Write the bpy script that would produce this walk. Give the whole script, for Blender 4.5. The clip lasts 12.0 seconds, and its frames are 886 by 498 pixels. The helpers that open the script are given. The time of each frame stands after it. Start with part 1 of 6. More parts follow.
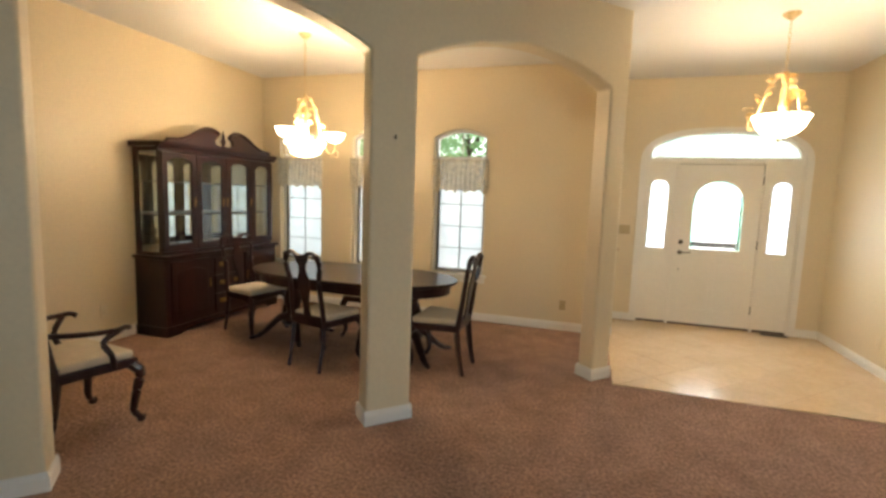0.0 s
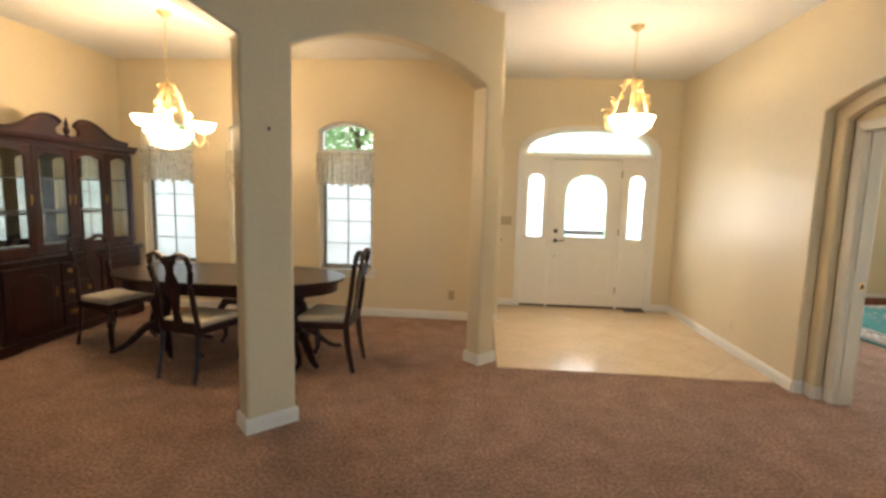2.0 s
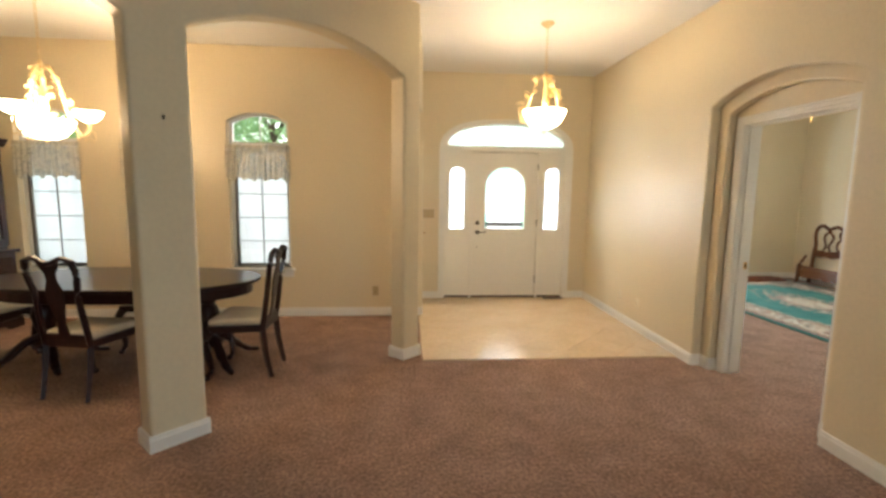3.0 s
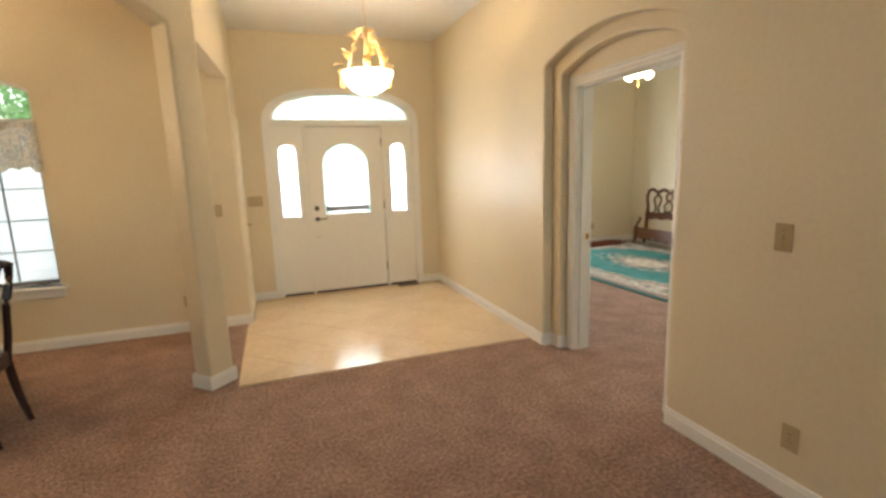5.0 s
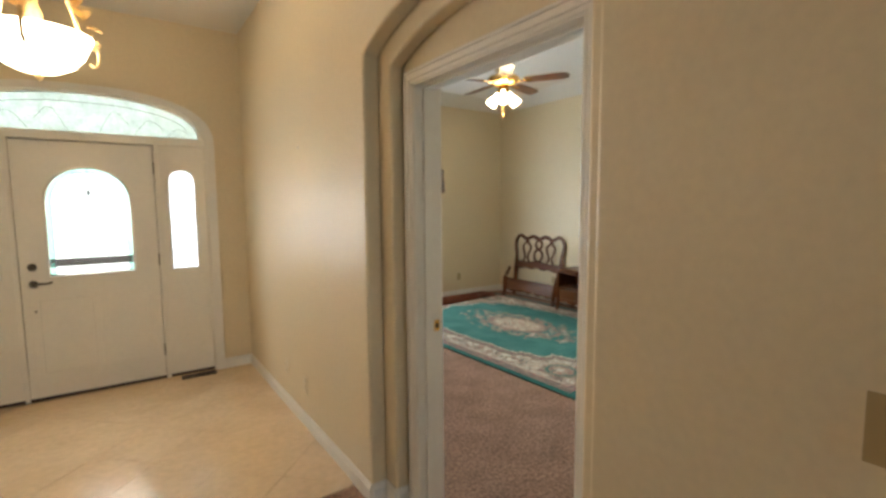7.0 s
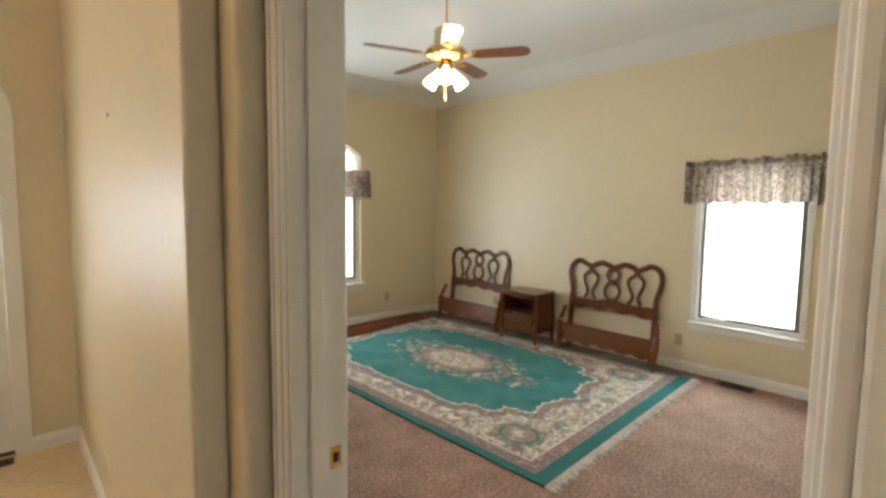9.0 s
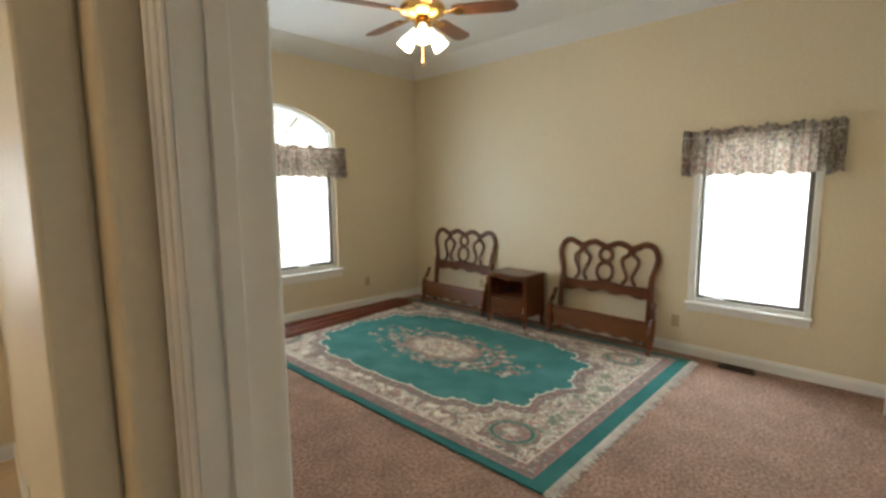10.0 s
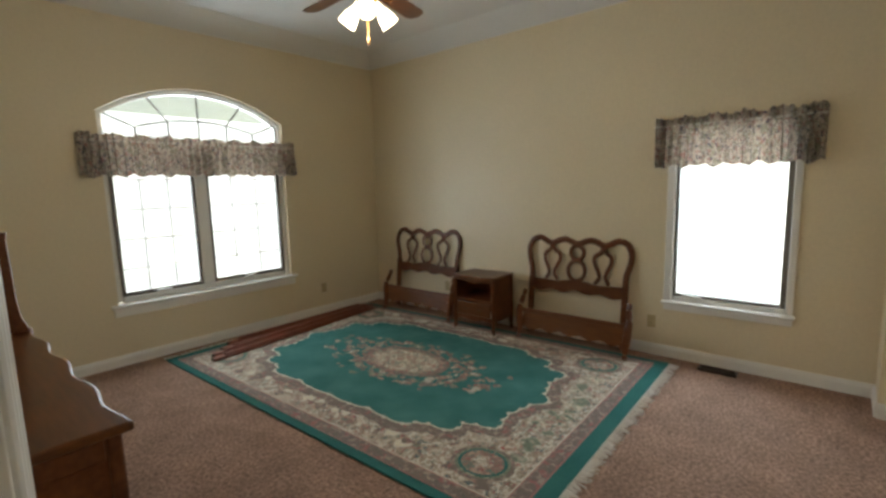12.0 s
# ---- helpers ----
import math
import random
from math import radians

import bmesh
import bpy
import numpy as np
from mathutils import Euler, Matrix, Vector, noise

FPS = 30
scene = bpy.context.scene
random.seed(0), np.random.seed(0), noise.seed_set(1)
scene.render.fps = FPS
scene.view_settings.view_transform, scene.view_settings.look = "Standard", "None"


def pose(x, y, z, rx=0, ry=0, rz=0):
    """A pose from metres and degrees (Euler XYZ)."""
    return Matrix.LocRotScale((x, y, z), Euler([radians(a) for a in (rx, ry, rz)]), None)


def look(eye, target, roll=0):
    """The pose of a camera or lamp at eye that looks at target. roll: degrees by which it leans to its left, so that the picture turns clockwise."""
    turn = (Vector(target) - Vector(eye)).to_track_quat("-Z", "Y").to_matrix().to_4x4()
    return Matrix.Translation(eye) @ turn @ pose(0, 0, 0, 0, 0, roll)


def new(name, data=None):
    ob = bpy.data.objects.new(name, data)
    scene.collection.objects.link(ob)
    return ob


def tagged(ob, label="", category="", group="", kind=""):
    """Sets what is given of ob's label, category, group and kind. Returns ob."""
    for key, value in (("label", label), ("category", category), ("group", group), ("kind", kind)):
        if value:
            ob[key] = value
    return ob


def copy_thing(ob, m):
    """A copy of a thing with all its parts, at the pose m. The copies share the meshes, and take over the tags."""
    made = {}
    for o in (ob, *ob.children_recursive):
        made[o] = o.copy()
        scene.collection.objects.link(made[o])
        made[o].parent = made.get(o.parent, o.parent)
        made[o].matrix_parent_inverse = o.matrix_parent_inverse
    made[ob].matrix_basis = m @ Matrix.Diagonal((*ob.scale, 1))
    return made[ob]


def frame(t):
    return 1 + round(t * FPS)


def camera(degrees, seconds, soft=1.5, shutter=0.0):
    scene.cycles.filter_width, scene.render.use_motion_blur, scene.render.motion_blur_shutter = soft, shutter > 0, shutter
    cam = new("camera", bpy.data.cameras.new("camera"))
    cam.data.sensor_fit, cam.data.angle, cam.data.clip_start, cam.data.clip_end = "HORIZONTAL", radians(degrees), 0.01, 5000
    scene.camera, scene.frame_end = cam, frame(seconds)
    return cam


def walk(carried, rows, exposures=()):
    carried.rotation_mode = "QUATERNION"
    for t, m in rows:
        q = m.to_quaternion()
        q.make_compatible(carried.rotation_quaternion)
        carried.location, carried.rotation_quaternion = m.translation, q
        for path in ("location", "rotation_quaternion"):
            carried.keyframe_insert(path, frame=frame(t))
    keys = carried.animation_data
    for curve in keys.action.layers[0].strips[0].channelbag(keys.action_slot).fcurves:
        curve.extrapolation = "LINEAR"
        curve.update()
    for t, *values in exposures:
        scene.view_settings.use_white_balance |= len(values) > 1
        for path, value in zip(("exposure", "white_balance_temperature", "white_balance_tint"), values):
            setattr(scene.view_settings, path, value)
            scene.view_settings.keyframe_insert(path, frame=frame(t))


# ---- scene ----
cam = camera(86.8, 12.0, soft=3.0)
PATH = [
    (0, (0.343, 0.163, 1.535), (-0.249, 2.06, 1.312), 2.0),
    (0.5, (0.355, 0.166, 1.537), (-0.17, 2.083, 1.312), 1.8),
    (1, (0.368, 0.179, 1.539), (-0.061, 2.119, 1.31), 1.8),
    (1.5, (0.394, 0.17, 1.54), (0.091, 2.133, 1.308), 1.6),
    (2, (0.424, 0.171, 1.542), (0.265, 2.151, 1.305), 1.5),
    (2.5, (0.431, 0.198, 1.519), (0.434, 2.184, 1.28), 1.2),
    (3, (0.461, 0.212, 1.527), (0.616, 2.19, 1.274), 0.8),
    (3.2, (0.473, 0.224, 1.548), (0.686, 2.194, 1.282), 0.7),
    (5, (0.971, 0.783, 1.494), (1.628, 2.642, 1.157), -1.9),
    (5.5, (1.252, 1.098, 1.501), (2.023, 2.913, 1.169), -1.9),
    (6, (1.508, 1.384, 1.520), (2.402, 3.147, 1.217), -2.0),
    (6.5, (1.761, 1.710, 1.528), (2.784, 3.410, 1.276), -1.2),
    (7, (2.010, 1.978, 1.525), (3.143, 3.615, 1.335), -0.45),
    (7.2, (2.096, 2.076, 1.530), (3.264, 3.691, 1.357), 0.0),
    (8.8, (2.629, 2.808, 1.56), (3.987, 4.268, 1.41), 0.74),
    (9, (2.687, 2.851, 1.556), (4.053, 4.303, 1.39), 0.73),
    (9.5, (2.822, 2.976, 1.561), (4.21, 4.4, 1.345), 0.08),
    (10, (2.933, 3.091, 1.54), (4.342, 4.488, 1.29), -0.37),
    (10.5, (3.037, 3.186, 1.562), (4.466, 4.555, 1.274), -0.93),
    (11, (3.125, 3.239, 1.548), (4.58, 4.58, 1.255), -1.22),
    (11.5, (3.204, 3.292, 1.548), (4.687, 4.603, 1.263), -1.4),
    (12, (3.265, 3.318, 1.55), (4.765, 4.612, 1.28), -1.51),
]

EXPO = [(0.0, 0.48), (5.0, 0.51), (5.5, 0.53), (6.5, 0.15), (7.0, 0.0), (9.0, 0.08), (9.5, -0.03), (10.5, -0.32), (11.2, -0.57), (12.0, -0.79)]
walk(cam, [(t, look(eye, target, roll)) for t, eye, target, roll in PATH], EXPO)

# ---- world, sun, daylight ----
world = bpy.data.worlds.new("sky")
scene.world = world
world.use_nodes = True
wn = world.node_tree.nodes
sky = wn.new("ShaderNodeTexSky")
sky.sky_type, sky.sun_disc = "NISHITA", False
sky.sun_elevation, sky.sun_rotation = radians(55), radians(200)
wn["Background"].inputs[1].default_value = 0.15
world.node_tree.links.new(sky.outputs[0], wn["Background"].inputs[0])

sun = new("sun", bpy.data.lights.new("sun", "SUN"))
sun.data.energy, sun.data.angle, sun.data.color = 5.0, radians(0.6), (1.0, 0.95, 0.88)
sun.matrix_world = look((0, 0, 20), (5.7 * 0.34, 5.7 * 0.94, 20 - 8.5))


def window_light(name, place, target, w, h, watts, color):
    """Sky light that comes in at a window."""
    d = bpy.data.lights.new(name, "AREA")
    d.shape, d.size, d.size_y, d.energy, d.color = "RECTANGLE", w, h, watts, color
    o = new(name, d)
    o.matrix_world = look(place, target)
    return o


def bulb(name, place, watts, color, radius=0.04):
    d = bpy.data.lights.new(name, "POINT")
    d.energy, d.color, d.shadow_soft_size = watts, color, radius
    o = new(name, d)
    o.location = place
    return o


DAY = (0.86, 0.94, 1.0)
WARM = (1.0, 0.71, 0.42)
window_light("skylight_living", (2.0, -3.98, 1.55), (0.6, 0, 1.40), 1.7, 1.9, 38, (0.68, 0.87, 1.0))
window_light("skylight_bed_front", (5.33, 8.62, 1.5), (5.33, 7, 1.4), 2.2, 2.3, 166, (0.78, 0.90, 1.0))
window_light("skylight_bed_side", (7.98, 3.98, 1.25), (6, 3.98, 1.2), 1.3, 1.7, 135, (0.72, 0.87, 1.0))
for wx in (-3.50, -2.37, -1.235):
    window_light("skylight_dining", (wx, 6.06, 1.28), (wx, 4, 1.2), 0.66, 1.45, 6, DAY)
window_light("skylight_door", (1.82, 7.25, 1.6), (1.82, 6, 1.5), 1.9, 1.9, 126, (0.95, 0.97, 1.0))
bulb("bulb_chandelier", (-2.39, 4.25, 2.08), 70, WARM, 0.06)
bulb("bulb_pendant", (1.765, 4.72, 2.232), 13, WARM, 0.035)
bulb("bulb_fan", (5.155, 5.47, 2.42), 17, (1.0, 0.78, 0.52), 0.08)

# ---- materials ----
def material(name, color, rough=0.6, second=None, scale=4.0, amount=0.5, grain=0.0, grain_scale=120.0, bump=0.0, bump_scale=200.0, depth=0.01, ragged=0.5,
             metal=0.0, coat=0.0, stretch=(1, 1, 1), spec=None, emit=None, power=0.0):
    """A surface with a broad stain, a fine grain and a fine relief."""
    m = bpy.data.materials.new(name)
    m.use_nodes = True
    nt = m.node_tree
    b = nt.nodes["Principled BSDF"]
    b.inputs["Roughness"].default_value = rough
    b.inputs["Metallic"].default_value = metal
    b.inputs["Coat Weight"].default_value = coat
    if spec is not None:
        b.inputs["Specular IOR Level"].default_value = spec
    co = nt.nodes.new("ShaderNodeTexCoord")
    mp = nt.nodes.new("ShaderNodeMapping")
    mp.inputs["Scale"].default_value = stretch
    nt.links.new(co.outputs["Object"], mp.inputs[0])
    n1 = nt.nodes.new("ShaderNodeTexNoise")
    n1.inputs["Scale"].default_value, n1.inputs["Detail"].default_value = scale, 5
    nt.links.new(mp.outputs[0], n1.inputs["Vector"])
    mix = nt.nodes.new("ShaderNodeMix")
    mix.data_type = "RGBA"
    ramp = nt.nodes.new("ShaderNodeMapRange")
    ramp.inputs[1].default_value, ramp.inputs[2].default_value, ramp.inputs[4].default_value = 0.3, 0.7, amount
    nt.links.new(n1.outputs[0], ramp.inputs[0])
    nt.links.new(ramp.outputs[0], mix.inputs[0])
    mix.inputs[6].default_value = (*color, 1)
    mix.inputs[7].default_value = (*(second or tuple(c * 0.8 for c in color)), 1)
    out = mix.outputs[2]
    if grain:
        n2 = nt.nodes.new("ShaderNodeTexNoise")
        n2.inputs["Scale"].default_value, n2.inputs["Detail"].default_value = grain_scale, 7
        n2.inputs["Roughness"].default_value = ragged
        nt.links.new(mp.outputs[0], n2.inputs["Vector"])
        r2 = nt.nodes.new("ShaderNodeMapRange")
        r2.inputs[1].default_value, r2.inputs[2].default_value = 0.3, 0.7
        r2.inputs[3].default_value, r2.inputs[4].default_value = 1 - grain, 1 + grain
        nt.links.new(n2.outputs[0], r2.inputs[0])
        mul = nt.nodes.new("ShaderNodeMix")
        mul.data_type, mul.blend_type = "RGBA", "MULTIPLY"
        mul.inputs[0].default_value = 1
        nt.links.new(out, mul.inputs[6])
        nt.links.new(r2.outputs[0], mul.inputs[7])
        out = mul.outputs[2]
    nt.links.new(out, b.inputs["Base Color"])
    if bump:
        n3 = nt.nodes.new("ShaderNodeTexNoise")
        n3.inputs["Scale"].default_value, n3.inputs["Detail"].default_value = bump_scale, 3
        nt.links.new(mp.outputs[0], n3.inputs["Vector"])
        bp = nt.nodes.new("ShaderNodeBump")
        bp.inputs["Strength"].default_value, bp.inputs["Distance"].default_value = min(1, bump), depth
        nt.links.new(n3.outputs[0], bp.inputs["Height"])
        nt.links.new(bp.outputs[0], b.inputs["Normal"])
    if emit:
        b.inputs["Emission Color"].default_value = (*emit, 1)
        b.inputs["Emission Strength"].default_value = power
    return m


def floral(name, ground, colors, scale, rough=0.9, leafy=0.55):
    """Woven or printed flowers: blots of several colours on a ground."""
    m = material(name, ground, rough, grain=0.18, grain_scale=300, bump=0.4, bump_scale=350)
    nt = m.node_tree
    b = nt.nodes["Principled BSDF"]
    out = b.inputs["Base Color"].links[0].from_socket
    co = nt.nodes["Texture Coordinate"]
    for k, (c, size, lo) in enumerate(colors):
        mp = nt.nodes.new("ShaderNodeMapping")
        mp.inputs["Location"].default_value = (3.1 * k, 1.7 * k, 0.9 * k)
        nt.links.new(co.outputs["Object"], mp.inputs[0])
        n = nt.nodes.new("ShaderNodeTexNoise")
        n.inputs["Scale"].default_value, n.inputs["Detail"].default_value, n.inputs["Distortion"].default_value = scale * size, 2, leafy
        nt.links.new(mp.outputs[0], n.inputs["Vector"])
        r = nt.nodes.new("ShaderNodeMapRange")
        r.inputs[1].default_value, r.inputs[2].default_value = lo, lo + 0.05
        nt.links.new(n.outputs[0], r.inputs[0])
        mx = nt.nodes.new("ShaderNodeMix")
        mx.data_type = "RGBA"
        nt.links.new(r.outputs[0], mx.inputs[0])
        nt.links.new(out, mx.inputs[6])
        mx.inputs[7].default_value = (*c, 1)
        out = mx.outputs[2]
    nt.links.new(out, b.inputs["Base Color"])
    return m


def glass(name, tint=(1, 1, 1), rough=0.0):
    m = bpy.data.materials.new(name)
    m.use_nodes = True
    nt = m.node_tree
    nt.nodes.remove(nt.nodes["Principled BSDF"])
    t, g, mx = (nt.nodes.new("ShaderNode" + k) for k in ("BsdfTransparent", "BsdfGlossy", "MixShader"))
    t.inputs[0].default_value = (*tint, 1)
    g.inputs["Roughness"].default_value = rough
    mx.inputs[0].default_value = 0.06
    nt.links.new(t.outputs[0], mx.inputs[1])
    nt.links.new(g.outputs[0], mx.inputs[2])
    nt.links.new(mx.outputs[0], nt.nodes["Material Output"].inputs[0])
    return m


def cloth(name, color, through_it, pattern=None):
    """Thin cloth that lets light through."""
    m = pattern or material(name, color, 0.9, grain=0.12, grain_scale=260, bump=0.3, bump_scale=400)
    nt = m.node_tree
    b, t, mx = nt.nodes["Principled BSDF"], nt.nodes.new("ShaderNodeBsdfTranslucent"), nt.nodes.new("ShaderNodeMixShader")
    mx.inputs[0].default_value = through_it
    nt.links.new(b.inputs["Base Color"].links[0].from_socket, t.inputs[0])
    nt.links.new(b.outputs[0], mx.inputs[1])
    nt.links.new(t.outputs[0], mx.inputs[2])
    nt.links.new(mx.outputs[0], nt.nodes["Material Output"].inputs[0])
    return m


def obscure(name, color, second, through_it):
    """Rippled glass that scatters the daylight behind it."""
    m = material(name, color, 0.15, second, 11.0, 1.0, 0.10, 45, 0.5, 26, depth=0.02)
    return cloth(name, None, through_it, m)


M_WALL = material("cream wall paint", (0.70, 0.60, 0.42), 0.42, (0.67, 0.57, 0.39), 1.3, 0.6, 0.03, 40, 0.06, 260)
M_CEIL = material("white ceiling paint", (0.76, 0.75, 0.73), 0.8, (0.72, 0.70, 0.66), 1.1, 0.5, 0.03, 60, 0.12, 120)
M_TRIM = material("white trim paint", (0.80, 0.78, 0.73), 0.35, (0.76, 0.73, 0.67), 3, 0.5, 0.02, 30, 0.03, 150)
M_DOOR = material("white door paint", (0.82, 0.79, 0.72), 0.4, (0.78, 0.75, 0.68), 2, 0.5, 0.02, 30, 0.03, 90)
M_CARPET = material("brown cut-pile carpet", (0.365, 0.231, 0.169), 0.95, (0.238, 0.151, 0.111), 4.5, 0.85, 0.72, 48, 1.0, 60, depth=0.014, ragged=0.72, spec=0.08)
M_TILE = material("cream floor tile", (0.72, 0.56, 0.37), 0.21, (0.64, 0.48, 0.30), 3.5, 0.8, 0.06, 22, 0.04, 30, spec=0.28)
M_GROUT = material("beige grout", (0.52, 0.40, 0.27), 0.9, grain=0.2, grain_scale=200)
M_DARK = material("dark mahogany", (0.030, 0.007, 0.006), 0.32, (0.015, 0.005, 0.004), 5, 0.8, 0.25, 30, 0.03, 120, coat=0.12, spec=0.38, stretch=(1, 1, 0.15))
M_TABLE = material("dark polished tabletop", (0.030, 0.013, 0.009), 0.30, (0.018, 0.008, 0.006), 4, 0.7, 0.25, 40, 0.02, 120, coat=0.12, spec=0.40, stretch=(0.15, 1, 1))
M_WOOD = material("brown cherry wood", (0.150, 0.047, 0.014), 0.34, (0.070, 0.021, 0.007), 6, 0.8, 0.25, 45, 0.04, 120, coat=0.04, spec=0.28, stretch=(1, 0.2, 1))
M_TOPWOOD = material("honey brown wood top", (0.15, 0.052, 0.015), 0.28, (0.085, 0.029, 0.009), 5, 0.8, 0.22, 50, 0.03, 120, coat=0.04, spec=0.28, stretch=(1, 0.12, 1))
M_RAIL = material("reddish brown bed rail", (0.24, 0.065, 0.030), 0.35, (0.13, 0.032, 0.017), 6, 0.8, 0.25, 45, 0.04, 120, coat=0.2, stretch=(0.15, 1, 1))
M_SEAT = material("cream seat fabric", (0.62, 0.55, 0.43), 0.85, (0.52, 0.45, 0.34), 14, 0.7, 0.12, 300, 0.35, 320)
M_BRASS = material("polished brass", (0.75, 0.50, 0.18), 0.25, (0.55, 0.34, 0.11), 9, 0.5, metal=1.0)
M_OLDBRASS = material("tarnished brass", (0.34, 0.21, 0.08), 0.4, (0.20, 0.12, 0.05), 20, 0.7, metal=1.0)
M_BRONZE = material("dark bronze", (0.09, 0.07, 0.05), 0.35, (0.06, 0.045, 0.03), 9, 0.5, metal=0.9)
M_CREAMIRON = material("cream painted iron with gold wash", (0.70, 0.56, 0.33), 0.5, (0.52, 0.36, 0.14), 28, 0.8, 0.1, 90)
M_TAN = material("aged tan plastic", (0.40, 0.30, 0.15), 0.4, (0.34, 0.25, 0.12), 9, 0.5)
M_SOFFIT = material("pale soffit paint", (0.70, 0.74, 0.68), 0.7, (0.62, 0.67, 0.60), 3, 0.6)
M_BEIGE = material("beige switch plastic", (0.46, 0.36, 0.20), 0.4, (0.42, 0.32, 0.17), 8, 0.5)
M_IVORY = material("ivory plastic", (0.70, 0.62, 0.46), 0.4, (0.66, 0.57, 0.41), 8, 0.5)
M_VENT = material("brown metal register", (0.07, 0.048, 0.035), 0.45, (0.045, 0.031, 0.024), 12, 0.6, metal=0.3)
M_SASH = material("brown window sash", (0.16, 0.135, 0.11), 0.45, (0.12, 0.10, 0.08), 8, 0.5)
M_MUNTIN = material("grey muntin bar", (0.30, 0.31, 0.31), 0.5, (0.25, 0.26, 0.26), 8, 0.5)
M_PALEBAR = material("pale muntin bar", (0.78, 0.79, 0.80), 0.5, (0.72, 0.73, 0.75), 8, 0.5)
M_GLASS = glass("window glass")
M_CABGLASS = glass("cabinet glass", (0.93, 0.95, 0.94))
M_MIRROR = material("mirror", (0.86, 0.87, 0.86), 0.03, (0.84, 0.85, 0.84), 2, 0.3, metal=1.0)
M_SHADE = cloth("white window shade", (0.86, 0.88, 0.88), 0.65)
def lace(name, color, through_it):
    """Thin openwork cloth: small round holes between the threads."""
    m = cloth(name, color, through_it)
    nt = m.node_tree
    out = nt.nodes["Material Output"]
    solid = out.inputs[0].links[0].from_socket
    v, big, mul, mr, t, mx = (nt.nodes.new("ShaderNode" + k) for k in ("TexVoronoi", "TexNoise", "Math", "MapRange", "BsdfTransparent", "MixShader"))
    v.inputs["Scale"].default_value = 75
    big.inputs["Scale"].default_value = 16
    mul.operation = "MULTIPLY"
    mr.inputs[1].default_value, mr.inputs[2].default_value, mr.inputs[3].default_value, mr.inputs[4].default_value = 0.12, 0.22, 0.55, 0.0
    co = nt.nodes["Texture Coordinate"].outputs["Object"]
    nt.links.new(co, v.inputs["Vector"])
    nt.links.new(co, big.inputs["Vector"])
    nt.links.new(v.outputs["Distance"], mul.inputs[0])
    nt.links.new(big.outputs[0], mul.inputs[1])
    nt.links.new(mul.outputs[0], mr.inputs[0])
    nt.links.new(mr.outputs[0], mx.inputs[0])
    nt.links.new(solid, mx.inputs[1])
    nt.links.new(t.outputs[0], mx.inputs[2])
    nt.links.new(mx.outputs[0], out.inputs[0])
    return m


M_LACE = lace("cream lace", (0.78, 0.70, 0.55), 0.45)
M_FLORALCLOTH = cloth("floral valance cloth", None, 0.07, floral("floral valance print", (0.62, 0.54, 0.45), [((0.36, 0.33, 0.25), 0.6, 0.50), ((0.42, 0.22, 0.19), 0.9, 0.57), ((0.12, 0.11, 0.15), 1.1, 0.575), ((0.70, 0.63, 0.55), 1.5, 0.58)], 36))
M_FROST = obscure("rippled fanlight glass", (0.80, 0.88, 0.85), (0.60, 0.68, 0.66), 0.36)
M_SIDELIGHT = obscure("rippled sidelight glass", (0.86, 0.89, 0.92), (0.78, 0.82, 0.85), 0.60)
M_CAME = material("grey lead came", (0.20, 0.23, 0.23), 0.45, (0.14, 0.17, 0.17), 30, 0.6, metal=0.6)
M_AQUA = glass("pale aqua bevelled glass", (0.62, 0.84, 0.78), 0.05)
M_CLOSET = material("cream closet door paint", (0.74, 0.66, 0.50), 0.4, (0.70, 0.62, 0.46), 2, 0.5, 0.02, 30, 0.03, 90)
M_LAMPGLASS = material("lit alabaster glass", (0.85, 0.80, 0.70), 0.3, (0.8, 0.72, 0.6), 14, 0.5, emit=(1.0, 0.78, 0.49), power=16.5)
M_BULB = material("lit frosted shade", (0.9, 0.85, 0.75), 0.3, emit=(1.0, 0.82, 0.52), power=16.0)
M_FANBLADE = material("dark walnut fan blade", (0.14, 0.06, 0.028), 0.35, (0.075, 0.03, 0.015), 5, 0.8, 0.25, 40, coat=0.2, stretch=(0.2, 1, 1))
# black paint gives the shade inside strike hole, socket slots and vents
M_BLACK = material("flat black", (0.012, 0.010, 0.010), 0.8)
M_TEAL = material("teal wool pile", (0.040, 0.155, 0.142), 0.95, (0.085, 0.235, 0.212), 3.6, 0.9, 0.22, 260, 0.7, 260, spec=0.1)
M_TEALEDGE = material("dark teal wool pile", (0.030, 0.135, 0.124), 0.95, (0.050, 0.185, 0.165), 3.0, 0.8, 0.22, 260, 0.7, 260, spec=0.1)
M_RUGBAND = floral("cream floral wool pile", (0.52, 0.43, 0.32), [((0.36, 0.26, 0.19), 0.45, 0.50), ((0.24, 0.19, 0.13), 0.9, 0.53), ((0.22, 0.15, 0.11), 1.1, 0.55), ((0.60, 0.54, 0.43), 1.5, 0.53), ((0.09, 0.13, 0.13), 1.35, 0.585), ((0.36, 0.15, 0.13), 1.2, 0.60), ((0.66, 0.61, 0.50), 2.0, 0.58)], 20, leafy=1.4)
M_RUGMAUVE = floral("mauve wool pile", (0.21, 0.155, 0.130), [((0.32, 0.13, 0.12), 0.8, 0.58), ((0.36, 0.28, 0.22), 1.2, 0.55), ((0.14, 0.13, 0.11), 1.6, 0.58)], 22)
M_RUGIVORY = floral("ivory wool pile", (0.62, 0.54, 0.40), [((0.30, 0.17, 0.13), 1.1, 0.52), ((0.10, 0.16, 0.13), 1.5, 0.56), ((0.40, 0.10, 0.09), 0.9, 0.62)], 30)
